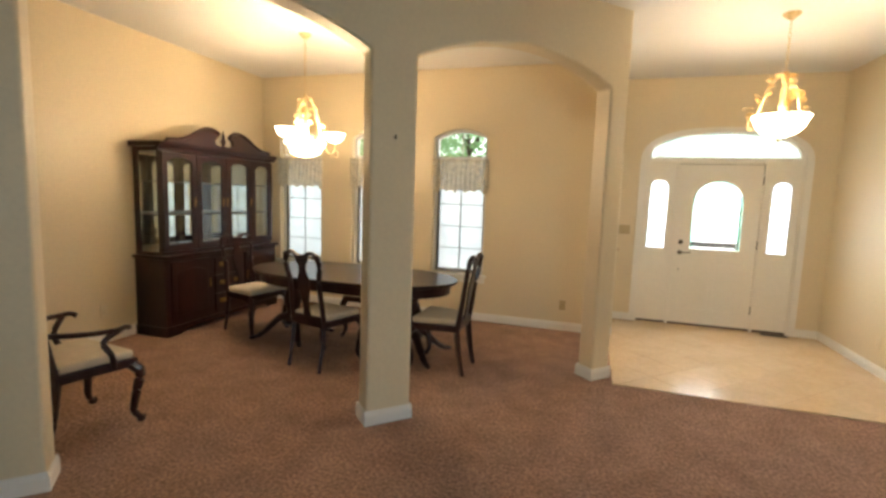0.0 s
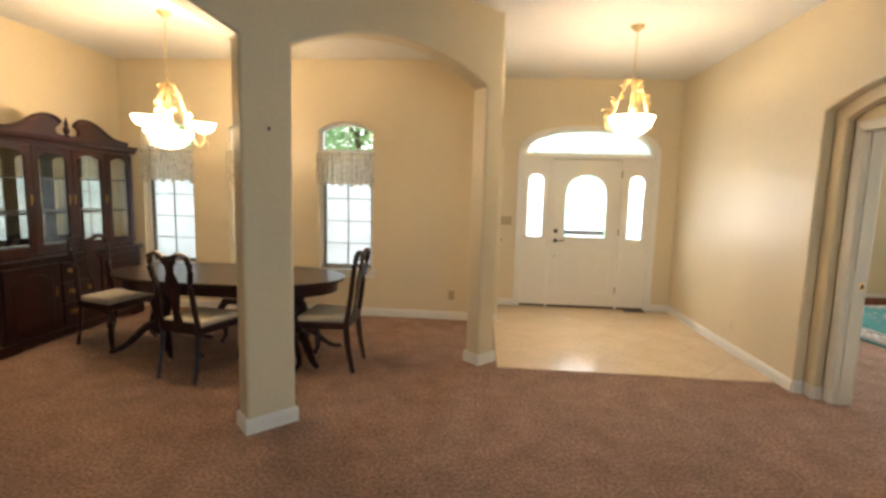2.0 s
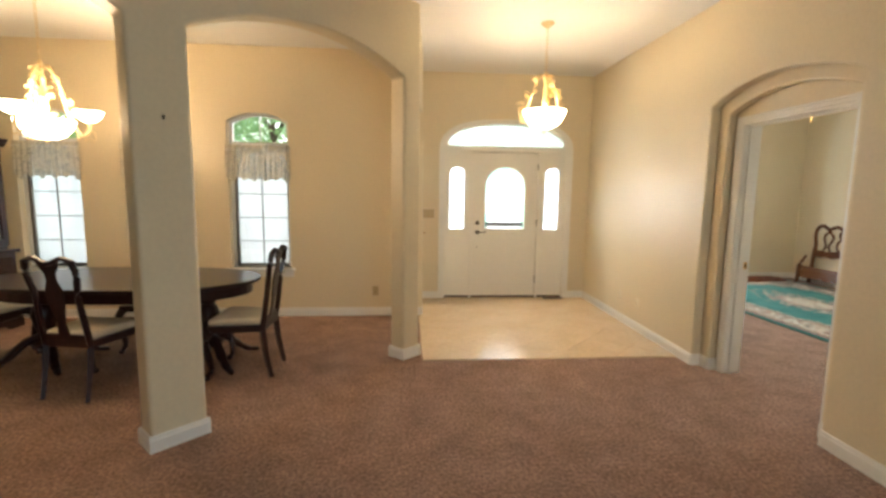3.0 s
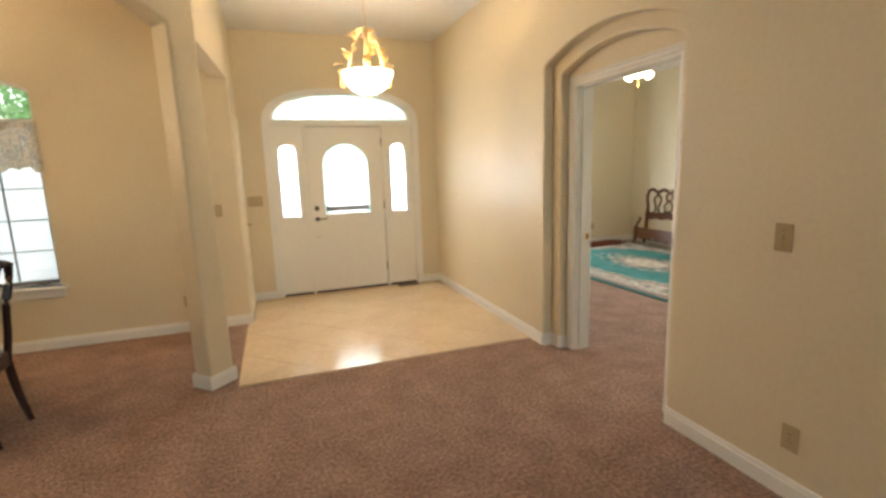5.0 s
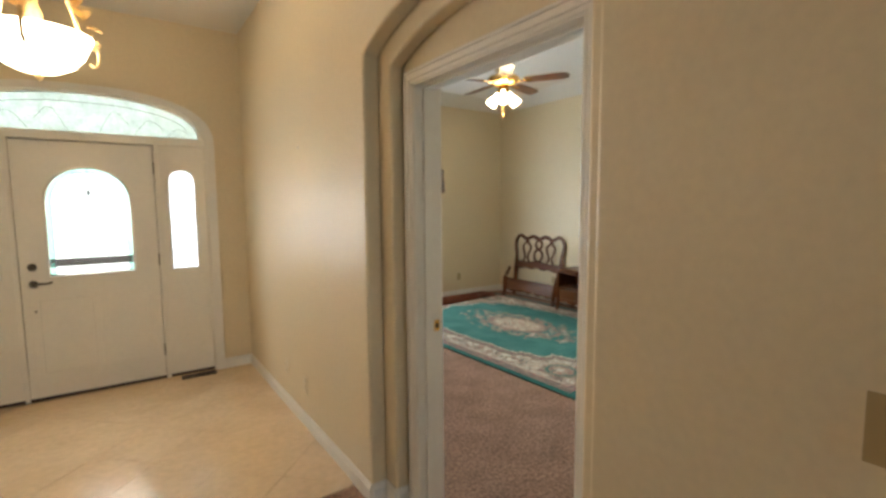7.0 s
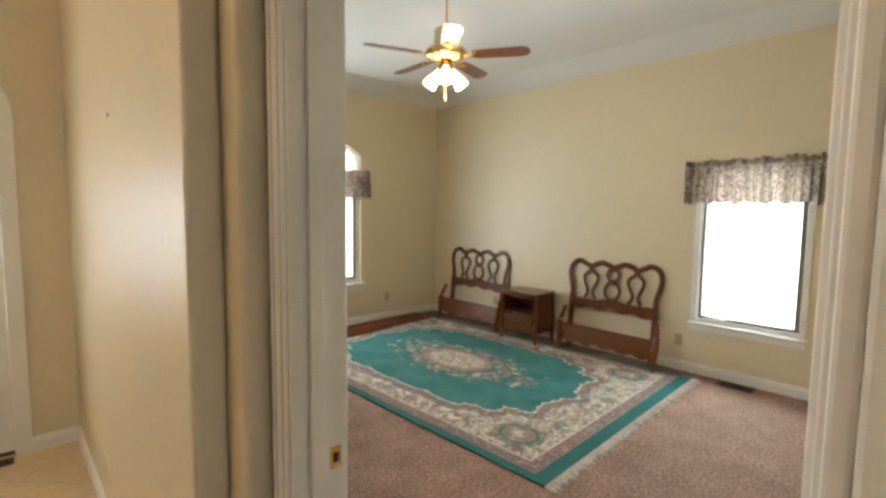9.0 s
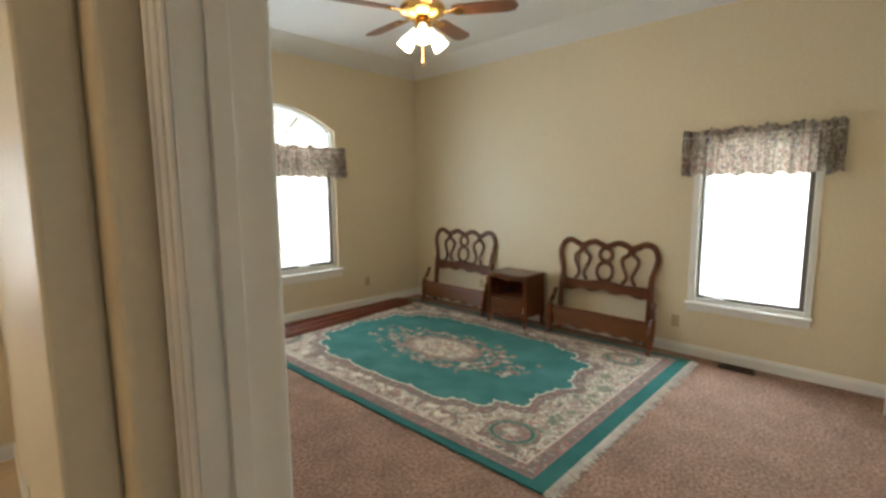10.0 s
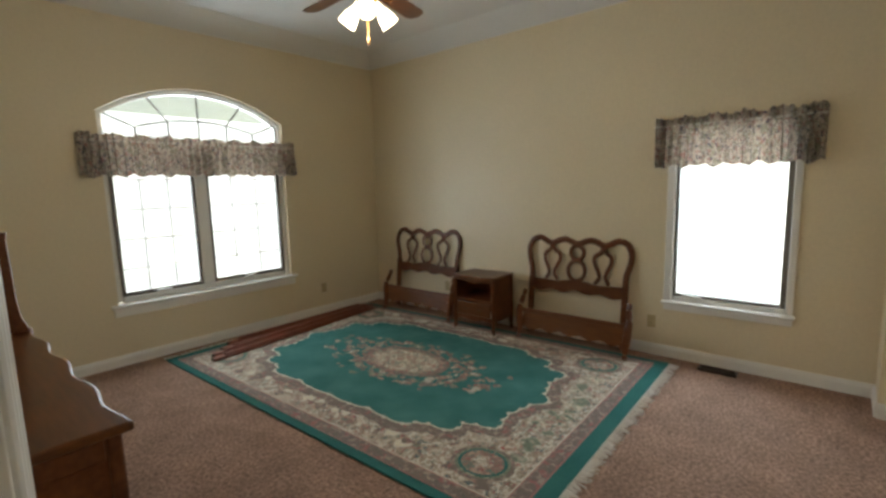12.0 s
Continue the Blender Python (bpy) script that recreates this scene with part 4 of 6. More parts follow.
def hutch():
    y0, y1 = 3.775, 5.50
    xb, xu, xf = XW + 0.012, -3.755, -3.70
    h = thing("china_cabinet", "dark mahogany china cabinet with glass doors and a swan-neck pediment", "cabinet")
    # base
    b = part("base", B(xb, xf, y0, y1, 0.09, 0.80, 0.006), M_DARK, h)
    pl = bmesh.new()
    prism(pl, [(y0 - 0.012, 0), (y0 + 0.16, 0), (y0 + 0.22, 0.045), (y0 + 0.34, 0.055), (y1 - 0.34, 0.055), (y1 - 0.22, 0.045), (y1 - 0.16, 0), (y1 + 0.012, 0), (y1 + 0.012, 0.10), (y0 - 0.012, 0.10)], 0.03, plane_x(xf - 0.015), 0.004)
    box(pl, xb, xf - 0.016, y0 - 0.012, y0 + 0.01, 0, 0.10)
    box(pl, xb, xf - 0.016, y1 - 0.01, y1 + 0.012, 0, 0.10)
    part("plinth", pl, M_DARK, h)
    part("counter", B(xb, xf + 0.035, y0 - 0.03, y1 + 0.03, 0.80, 0.835, 0.010, 3), M_DARK, h)
    # lower doors and drawers
    for a, c in ((y0 + 0.06, y0 + 0.60), (y1 - 0.60, y1 - 0.06)):
        d = part("lower_door", B(xf - 0.004, xf + 0.016, a, c, 0.14, 0.77, 0.004), M_DARK, b)
        rp = bmesh.new()
        prism(rp, [(a + 0.07, 0.21)] + [(c - 0.07, 0.21)] + list(reversed(segment(a + 0.07, c - 0.07, 0.62, 0.07)))[0:], 0.012, plane_x(xf + 0.012), 0.006)
        part("raised_panel", rp, M_DARK, b)
        k = bmesh.new()
        box(k, xf + 0.016, xf + 0.024, c - 0.045 if a < 4.5 else a + 0.03, c - 0.03 if a < 4.5 else a + 0.045, 0.44, 0.54, 0.003)
        part("pull", k, M_OLDBRASS, b, "brass pull")
    for k in range(3):
        z = 0.145 + k * 0.21
        part("drawer", B(xf - 0.004, xf + 0.016, y0 + 0.64, y1 - 0.64, z, z + 0.195, 0.005), M_DARK, b)
        for yy in (y0 + 0.75, y1 - 0.75):
            q = bmesh.new()
            sweep(q, smooth_line([(xf + 0.018, yy - 0.04, z + 0.11), (xf + 0.034, yy - 0.03, z + 0.09), (xf + 0.036, yy + 0.03, z + 0.09), (xf + 0.018, yy + 0.04, z + 0.11)], 3), 0.005, 6)
            box(q, xf + 0.015, xf + 0.019, yy - 0.05, yy + 0.05, z + 0.085, z + 0.13, 0.002)
            part("pull", q, M_OLDBRASS, b, "brass bail pull", True)
    # upper case
    zt = 1.93
    part("back_mirror", B(xb + 0.012, xb + 0.016, y0 + 0.05, y1 - 0.05, 0.87, 1.89), M_MIRROR, h, "mirrored cabinet back")
    part("back_panel", B(xb, xb + 0.011, y0 + 0.02, y1 - 0.02, 0.835, zt), M_DARK, h)
    part("upper_floor", B(xb + 0.017, xu, y0 + 0.02, y1 - 0.02, 0.836, 0.87), M_DARK, h)
    part("upper_top", B(xb + 0.017, xu, y0 + 0.02, y1 - 0.02, 1.89, zt), M_DARK, h)
    for yy, s in ((y0 + 0.02, 1), (y1 - 0.02, -1)):
        for xa, xc in ((xb + 0.017, xb + 0.06), (xu - 0.05, xu)):
            part("side_stile", B(xa, xc, min(yy, yy + s * 0.022), max(yy, yy + s * 0.022), 0.87, 1.89, 0.003), M_DARK, h)
        part("side_pane", B(xb + 0.06, xu - 0.05, yy + s * 0.008, yy + s * 0.012, 0.87, 1.89), M_CABGLASS, h, "clear cabinet glass").visible_shadow = False
    for z in (1.24, 1.58):
        part("shelf", B(xb + 0.018, xu - 0.03, y0 + 0.045, y1 - 0.045, z, z + 0.014), M_DARK, h)
    edges = [y0 + 0.02, y0 + 0.455, y0 + 0.885, y0 + 1.315, y1 - 0.02]
    for a, c in zip(edges, edges[1:]):
        a, c = a + 0.004, c - 0.004
        w = 0.062
        fr = bmesh.new()
        m = plane_x(xu)
        ct = segment(a + w, c - w, 1.79, 0.045, 10)
        prism(fr, [(a, 0.875), (a + w, 0.875), (a + w, 1.79), (a, 1.79)], 0.024, m)
        prism(fr, [(c - w, 0.875), (c, 0.875), (c, 1.79), (c - w, 1.79)], 0.024, m)
        prism(fr, [(a + w, 0.875), (c - w, 0.875), (c - w, 0.945), (a + w, 0.945)], 0.024, m)
        prism(fr, [(a, 1.885), (a, 1.79)] + ct + [(c, 1.79), (c, 1.885)], 0.024, m)
        d = part("glass_door", fr, M_DARK, h)
        part("door_pane", B(xu + 0.009, xu + 0.013, a + w, c - w, 0.945, 1.83), M_CABGLASS, d, "clear cabinet glass").visible_shadow = False
    mid = (y0 + y1) / 2
    for yy in (mid - 0.032, mid + 0.032, y0 + 0.425, y1 - 0.425):
        k = bmesh.new()
        box(k, xu + 0.024, xu + 0.029, yy - 0.009, yy + 0.009, 1.33, 1.43, 0.003)
        lathe(k, [(0.008, 0), (0.011, 0.012), (0.006, 0.018)], pose(xu + 0.028, yy, 1.39, 0, 90), 10)
        part("knob", k, M_OLDBRASS, h, "brass door pull")
    co = bmesh.new()
    prism(co, [(0, 0), (0.03, 0.0), (0.038, 0.03), (0.06, 0.05), (0.07, 0.08), (0, 0.08)], y1 - y0 + 0.06, Matrix(((1, 0, 0, xu + 0.002), (0, 0, 1, y0 - 0.03), (0, 1, 0, zt - 0.03), (0, 0, 0, 1))))
    box(co, xb, xu + 0.004, y0 - 0.03, y1 + 0.03, zt, zt + 0.05, 0.006)
    part("cornice", co, M_DARK, h)
    for s in (-1, 1):
        sw = [(0.80, 0.0), (0.78, 0.035), (0.62, 0.055), (0.50, 0.105), (0.38, 0.185), (0.25, 0.235), (0.14, 0.225), (0.085, 0.185), (0.085, 0.155), (0.115, 0.14), (0.14, 0.10), (0.125, 0.06), (0.08, 0.045), (0.045, 0.05), (0.0, 0.03), (0.0, 0.0)]
        bm = bmesh.new()
        prism(bm, [(mid + s * u, zt + 0.045 + 0.87 * v) for u, v in sw], 0.04, plane_x(xu - 0.012), 0.005)
        part("pediment", bm, M_DARK, h)
        bm = bmesh.new()
        sweep(bm, smooth_line([(xu + 0.03, mid + s * u, zt + 0.050 + 0.87 * v) for u, v in sw[1:8]], 3), 0.018, 8)
        part("pediment_moulding", bm, M_DARK, h, smooth=True)
    bm = bmesh.new()
    lathe(bm, [(0.03, 0), (0.034, 0.02), (0.016, 0.035), (0.028, 0.065), (0.03, 0.09), (0.014, 0.115), (0.02, 0.135), (0.012, 0.16), (0.004, 0.20)], Matrix.Translation((xu + 0.008, mid, zt + 0.06)), 14)
    part("finial", bm, M_DARK, h, smooth=True)


hutch()


# ---- hanging lamps ----
rnd = random.Random(4)


def leaf_bm(bm, at, size, turn):
    """A small curled metal leaf."""
    m = Matrix.Translation(at) @ Euler(turn).to_matrix().to_4x4()
    rows = []
    for i in range(5):
        u = i / 4
        w = size * 0.42 * math.sin(math.pi * min(0.98, u * 0.85 + 0.12)) + 0.001
        z = 0.28 * size * math.sin(u * 2.4)
        rows.append([bm.verts.new(m @ Vector((x, size * u, z + 0.12 * size * (1 if x else 0)))) for x in (-w, 0, w)])
    fs = []
    for a, b in zip(rows, rows[1:]):
        for k in range(2):
            fs.append(bm.faces.new((a[k], a[k + 1], b[k + 1], b[k])))
    bmesh.ops.solidify(bm, geom=fs, thickness=0.002)


def hang_leaves(specs, parent):
    for at, size, turn in specs:
        bm = bmesh.new()
        leaf_bm(bm, at, size, turn)
        part("leaf", bm, M_CREAMIRON, parent)


def chain(bm, x, y, z0, z1, r=0.011):
    n = int((z1 - z0) / 0.034)
    for k in range(n):
        z = z0 + (k + 0.5) * (z1 - z0) / n
        a = (k % 2) * math.pi / 2
        sweep(bm, [(x + r * math.cos(t) * math.cos(a), y + r * math.cos(t) * math.sin(a), z + 0.021 * math.sin(t)) for t in (2 * math.pi * q / 8 for q in range(8))], 0.0028, 5, closed=True)


def bowl_profile(r, h):
    outer = [(0.01, 0), (r * 0.35, h * 0.05), (r * 0.62, h * 0.22), (r * 0.82, h * 0.5), (r * 0.93, h * 0.8), (r, h)]
    inner = [(r * 0.97, h), (r * 0.90, h * 0.8), (r * 0.79, h * 0.52), (r * 0.58, h * 0.26), (r * 0.30, h * 0.10), (0.01, h * 0.06)]
    return outer + inner


def pendant():
    x, y = 1.765, 4.72
    p = thing("pendant_lamp", "cream wrought-iron pendant lamp with gilt leaves and a lit glass bowl", "lamp")
    bm = bmesh.new()
    lathe(bm, [(0.012, H - 0.052), (0.022, H - 0.045), (0.05, H - 0.022), (0.062, H - 0.008), (0.062, H)], Matrix.Translation((x, y, 0)), 20)
    part("canopy", bm, M_CREAMIRON, p, smooth=True)
    bm = bmesh.new()
    chain(bm, x, y, 2.62, H - 0.05)
    part("chain", bm, M_CREAMIRON, p)
    bm = bmesh.new()
    lathe(bm, [(0.008, 2.28), (0.02, 2.31), (0.03, 2.36), (0.016, 2.40), (0.022, 2.46), (0.012, 2.52), (0.02, 2.57), (0.028, 2.60), (0.01, 2.63)], Matrix.Translation((x, y, 0)), 14)
    part("stem", bm, M_CREAMIRON, p, smooth=True)
    for k in range(3):
        a = radians(25 + 120 * k)
        ca, sa = math.cos(a), math.sin(a)
        bm = bmesh.new()
        sweep(bm, smooth_line([(x + r * ca, y + r * sa, z) for r, z in ((0.02, 2.61), (0.07, 2.575), (0.115, 2.50), (0.14, 2.42), (0.165, 2.34), (0.198, 2.285), (0.232, 2.27), (0.250, 2.29), (0.236, 2.308))], 4), 0.0075, 7)
        leaves = []
        for q in range(9):
            r, z = 0.035 + 0.0225 * q, 2.60 - 0.035 * q
            leaves.append(((x + r * ca + rnd.uniform(-0.015, 0.015), y + r * sa + rnd.uniform(-0.015, 0.015), z), rnd.uniform(0.060, 0.088), (rnd.uniform(-0.8, 0.8), rnd.uniform(-0.8, 0.8), a + rnd.uniform(-1.8, 1.8))))
        sweep(bm, smooth_line([(x + r * ca, y + r * sa, z) for r, z in ((0.225, 2.29), (0.24, 2.25), (0.235, 2.20), (0.215, 2.185), (0.205, 2.20))], 4), 0.007, 6)
        hang_leaves(leaves, part("scroll_arm", bm, M_CREAMIRON, p))
    bm = bmesh.new()
    lathe(bm, bowl_profile(0.205, 0.165), Matrix.Translation((x, y, 2.112)), 28)
    part("glass_bowl", bm, M_LAMPGLASS, p, "lit alabaster glass bowl", True)
    bm = bmesh.new()
    lathe(bm, [(0.003, 2.075), (0.012, 2.085), (0.016, 2.098), (0.008, 2.112)], Matrix.Translation((x, y, 0)), 12)
    part("finial", bm, M_CREAMIRON, p, smooth=True)


pendant()


def chandelier():
    x, y = -2.46, 4.34
    c = thing("chandelier", "cream wrought-iron chandelier with gilt leaves and lit glass bowls", "chandelier")
    bm = bmesh.new()
    lathe(bm, [(0.012, H - 0.05), (0.022, H - 0.044), (0.05, H - 0.022), (0.062, H - 0.008), (0.062, H)], Matrix.Translation((x, y, 0)), 20)
    part("canopy", bm, M_CREAMIRON, c, smooth=True)
    bm = bmesh.new()
    chain(bm, x, y, 2.50, H - 0.05)
    part("chain", bm, M_CREAMIRON, c)
    bm = bmesh.new()
    lathe(bm, [(0.01, 1.86), (0.022, 1.90), (0.012, 1.94), (0.03, 1.99), (0.02, 2.06), (0.035, 2.14), (0.02, 2.24), (0.03, 2.34), (0.016, 2.42), (0.03, 2.46), (0.01, 2.51)], Matrix.Translation((x, y, 0)), 14)
    leaves = []
    for q in range(22):
        a, z = rnd.uniform(0, 6.3), rnd.uniform(2.02, 2.48)
        r = 0.02 + 0.03 * (2.48 - z)
        leaves.append(((x + r * math.cos(a), y + r * math.sin(a), z), rnd.uniform(0.045, 0.07), (rnd.uniform(-0.9, 0.9), rnd.uniform(-0.9, 0.9), a - 1.57)))
    hang_leaves(leaves, part("stem", bm, M_CREAMIRON, c))
    for k in range(3):
        a = radians(28 + 120 * k)
        ca, sa = math.cos(a), math.sin(a)
        bm = bmesh.new()
        sweep(bm, smooth_line([(x + r * ca, y + r * sa, z) for r, z in ((0.02, 2.46), (0.06, 2.43), (0.10, 2.34), (0.135, 2.20), (0.175, 2.04), (0.225, 1.935), (0.27, 1.94), (0.29, 2.00), (0.29, 2.04))], 4), 0.011, 7)
        sweep(bm, smooth_line([(x + r * ca, y + r * sa, z) for r, z in ((0.24, 1.89), (0.28, 1.905), (0.32, 1.89), (0.315, 1.965), (0.29, 1.96))], 4), 0.006, 6)
        leaves = []
        for q in range(10):
            leaves.append(((x + (0.04 + 0.017 * q) * ca, y + (0.04 + 0.017 * q) * sa, 2.43 - 0.046 * q), rnd.uniform(0.05, 0.08), (rnd.uniform(-0.8, 0.8), rnd.uniform(-0.8, 0.8), rnd.uniform(0, 6.3))))
        lathe(bm, [(0.012, 2.03), (0.03, 2.04), (0.012, 2.05)], Matrix.Translation((x + 0.29 * ca, y + 0.29 * sa, 0)), 12)
        arm = part("arm", bm, M_CREAMIRON, c)
        hang_leaves(leaves, arm)
        bm = bmesh.new()
        lathe(bm, bowl_profile(0.104, 0.085), Matrix.Translation((x + 0.29 * ca, y + 0.29 * sa, 2.045)), 24)
        part("glass_bowl", bm, M_LAMPGLASS, arm, "lit alabaster glass bowl", True)
    bm = bmesh.new()
    lathe(bm, bowl_profile(0.205, 0.15), Matrix.Translation((x, y, 1.885)), 28)
    part("centre_bowl", bm, M_LAMPGLASS, c, "lit alabaster centre bowl", True)


chandelier()


# ---- valances ----
def valance(name, label, a, b, z0, z1, m, mat, fold=0.022, out=0.07, pitch=0.05, seed=1, ruffle=0.03, scallop=0.012):
    """A gathered valance on a rod: (u, v) along and up, thickness away from the wall along the plane's third axis, negative."""
    r = random.Random(seed)
    v = thing(name, label, "valance")
    bm = bmesh.new()
    n = int((b - a) / pitch * 8)
    ph = [r.uniform(-0.5, 0.5) for _ in range(n // 8 + 3)]
    rows = [0, 0.04, 0.25, 0.5, 0.72, 0.80, 0.86, 0.92, 1.0]
    grid = []
    for k in range(n + 1):
        u = a + (b - a) * k / n
        f = (1 + 0.8 * ph[k // 8]) * math.sin(2 * math.pi * k / 8) + 0.45 * math.sin(2 * math.pi * k / 23 + 1.3) + 0.3 * math.sin(2 * math.pi * k / 13)
        col = []
        for q in rows:
            z = z0 + (z1 - z0) * q
            if q == 0:
                z += scallop * math.sin(2 * math.pi * k / 16) + scallop * 0.7 * math.sin(2 * math.pi * k / 27 + 2)
            if q == 1.0:
                z += ruffle * 0.30 * abs(math.sin(math.pi * k / 8)) * (1 + ph[k // 8]) + ruffle * 0.22 * math.sin(2 * math.pi * k / 29)
            amp = fold * (1.0 if q < 0.7 else 0.45 if q < 0.9 else 0.7) * 0.85
            d = -(out + amp * f + (0.02 * (1 - q)))
            e = min(k, n - k)
            if e < 5:
                d *= 0.25 + 0.15 * e
            col.append(bm.verts.new(m @ Vector((u, z, d))))
        grid.append(col)
    fs = [bm.faces.new((p[i], q[i], q[i + 1], p[i + 1])) for p, q in zip(grid, grid[1:]) for i in range(len(rows) - 1)]
    bmesh.ops.solidify(bm, geom=fs, thickness=0.003)
    part("cloth", bm, mat, v, smooth=True)
    bm = bmesh.new()
    zr = z0 + (z1 - z0) * 0.86
    sweep(bm, [m @ Vector((a + 0.01, zr, -0.001)), m @ Vector((a + 0.01, zr, -out)), m @ Vector((b - 0.01, zr, -out)), m @ Vector((b - 0.01, zr, -0.001))], 0.006, 6)
    part("rod", bm, M_TRIM, v, "white curtain rod")
    return v


for k, (a, b) in enumerate(WIN_D):
    valance("lace_valance", "cream lace valance with a scalloped hem over a dining window", a - 0.02, b + 0.02, 1.61, 1.99, plane_y(YD), M_LACE, 0.014, 0.035, 0.06, 10 + k, 0.012, 0.02)

# ---- bedroom ----
valance("floral_valance", "gathered floral print valance over the wide bedroom window", 4.293, 6.310, 1.70, 2.050, plane_y(BY), M_FLORALCLOTH, 0.036, 0.080, 0.058, 3, 0.055, 0.012)
valance("floral_valance", "gathered floral print valance over the side bedroom window", 3.450, 4.585, 1.65, 2.030, plane_x(BX), M_FLORALCLOTH, 0.036, 0.080, 0.058, 5, 0.055, 0.012)


def headboard(y, deg):
    """A carved loop headboard that leans on the far wall."""
    m = Matrix.Translation((BX - 0.105, y, 0.012)) @ Matrix.Rotation(radians(deg), 4, "Y")
    h = thing("headboard", "brown cherry headboard with carved open loops leaning on the wall", "headboard", "pair of headboards", m)

    def line(pts, r, name, n=5):
        bm = bmesh.new()
        sweep(bm, smooth_line([(0, u, 0.575 + (v - 0.575) * 0.91) for u, v in pts], n), r, 8, 0.62, up=(1, 0, 0))
        part(name, bm, M_WOOD, h, smooth=True)

    for s in (-1, 1):
        part("post", B(-0.022, 0.022, min(s * 0.455, s * 0.505), max(s * 0.455, s * 0.505), 0, 0.60, 0.006), M_WOOD, h)
        line([(s * 0.478, 0.56), (s * 0.482, 0.68), (s * 0.512, 0.80), (s * 0.520, 0.91), (s * 0.475, 1.005), (s * 0.395, 1.030), (s * 0.325, 0.995), (s * 0.262, 0.975), (s * 0.205, 1.005), (s * 0.130, 1.025), (s * 0.060, 1.000), (0, 0.975)], 0.029, "crest")
        line([(s * 0.270, 0.975), (s * 0.285, 0.91), (s * 0.335, 0.86), (s * 0.335, 0.79), (s * 0.300, 0.70), (s * 0.290, 0.64), (s * 0.325, 0.575)], 0.020, "lyre_strand")
        line([(s * 0.255, 0.975), (s * 0.240, 0.91), (s * 0.180, 0.86), (s * 0.180, 0.79), (s * 0.220, 0.70), (s * 0.230, 0.64), (s * 0.190, 0.575)], 0.020, "lyre_strand")
    for cz, ry, rz in ((0.858, 0.066, 0.068), (0.682, 0.086, 0.098)):
        bm = bmesh.new()
        sweep(bm, [(0, ry * math.cos(t), cz + rz * math.sin(t)) for t in (2 * math.pi * k / 24 for k in range(24))], 0.0205, 8, 0.62, up=(1, 0, 0), closed=True)
        part("ring", bm, M_WOOD, h, smooth=True)
    low = [(0.50 - k * 0.05, 0.455 + 0.012 * math.cos(k * math.pi / 2.5) + 0.02 * (1 - abs(k - 10) / 10)) for k in range(21)]
    bm = bmesh.new()
    prism(bm, [(-0.50, 0.575), (-0.2, 0.565), (0, 0.60), (0.2, 0.565), (0.50, 0.575)] + low, 0.034, plane_x(-0.017), 0.005)
    part("rail", bm, M_WOOD, h)
    return h


def footboard(y, deg):
    """The low foot of the same bed, leaning in front of its headboard."""
    m = Matrix.Translation((7.195, y, 0.016)) @ Matrix.Rotation(radians(deg), 4, "Y")
    f = thing("footboard", "brown cherry footboard with cabriole posts leaning before the headboard", "footboard", "pair of footboards", m)
    for s in (-1, 1):
        bm = bmesh.new()
        pts = smooth_line([(0.004, s * 0.515, 0.49), (-0.004, s * 0.525, 0.42), (-0.030, s * 0.540, 0.30), (-0.012, s * 0.528, 0.16), (-0.004, s * 0.525, 0.06), (-0.012, s * 0.53, 0.012), (-0.012, s * 0.53, 0.0)], 5)
        n = len(pts)
        sweep(bm, pts, [0.022 + 0.016 * math.exp(-((k / n - 0.45) / 0.2) ** 2) + (0.007 if k > n - 5 else 0) for k in range(n)], 8)
        part("post", bm, M_WOOD, f, smooth=True)
    low = [(0.50 - k * 0.05, 0.115 + 0.014 * math.cos(k * math.pi / 2) - 0.012 * abs(k - 10) / 10) for k in range(21)]
    bm = bmesh.new()
    prism(bm, [(-0.50, 0.265), (0.50, 0.265)] + low, 0.02, plane_x(-0.01), 0.004)
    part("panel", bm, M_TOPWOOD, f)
    part("top_rail", B(-0.026, 0.026, -0.51, 0.51, 0.265, 0.305, 0.008), M_WOOD, f)
    return f


headboard(5.270, 5.5)
footboard(5.205, 14)
headboard(7.245, 5.5)
footboard(7.180, 14)


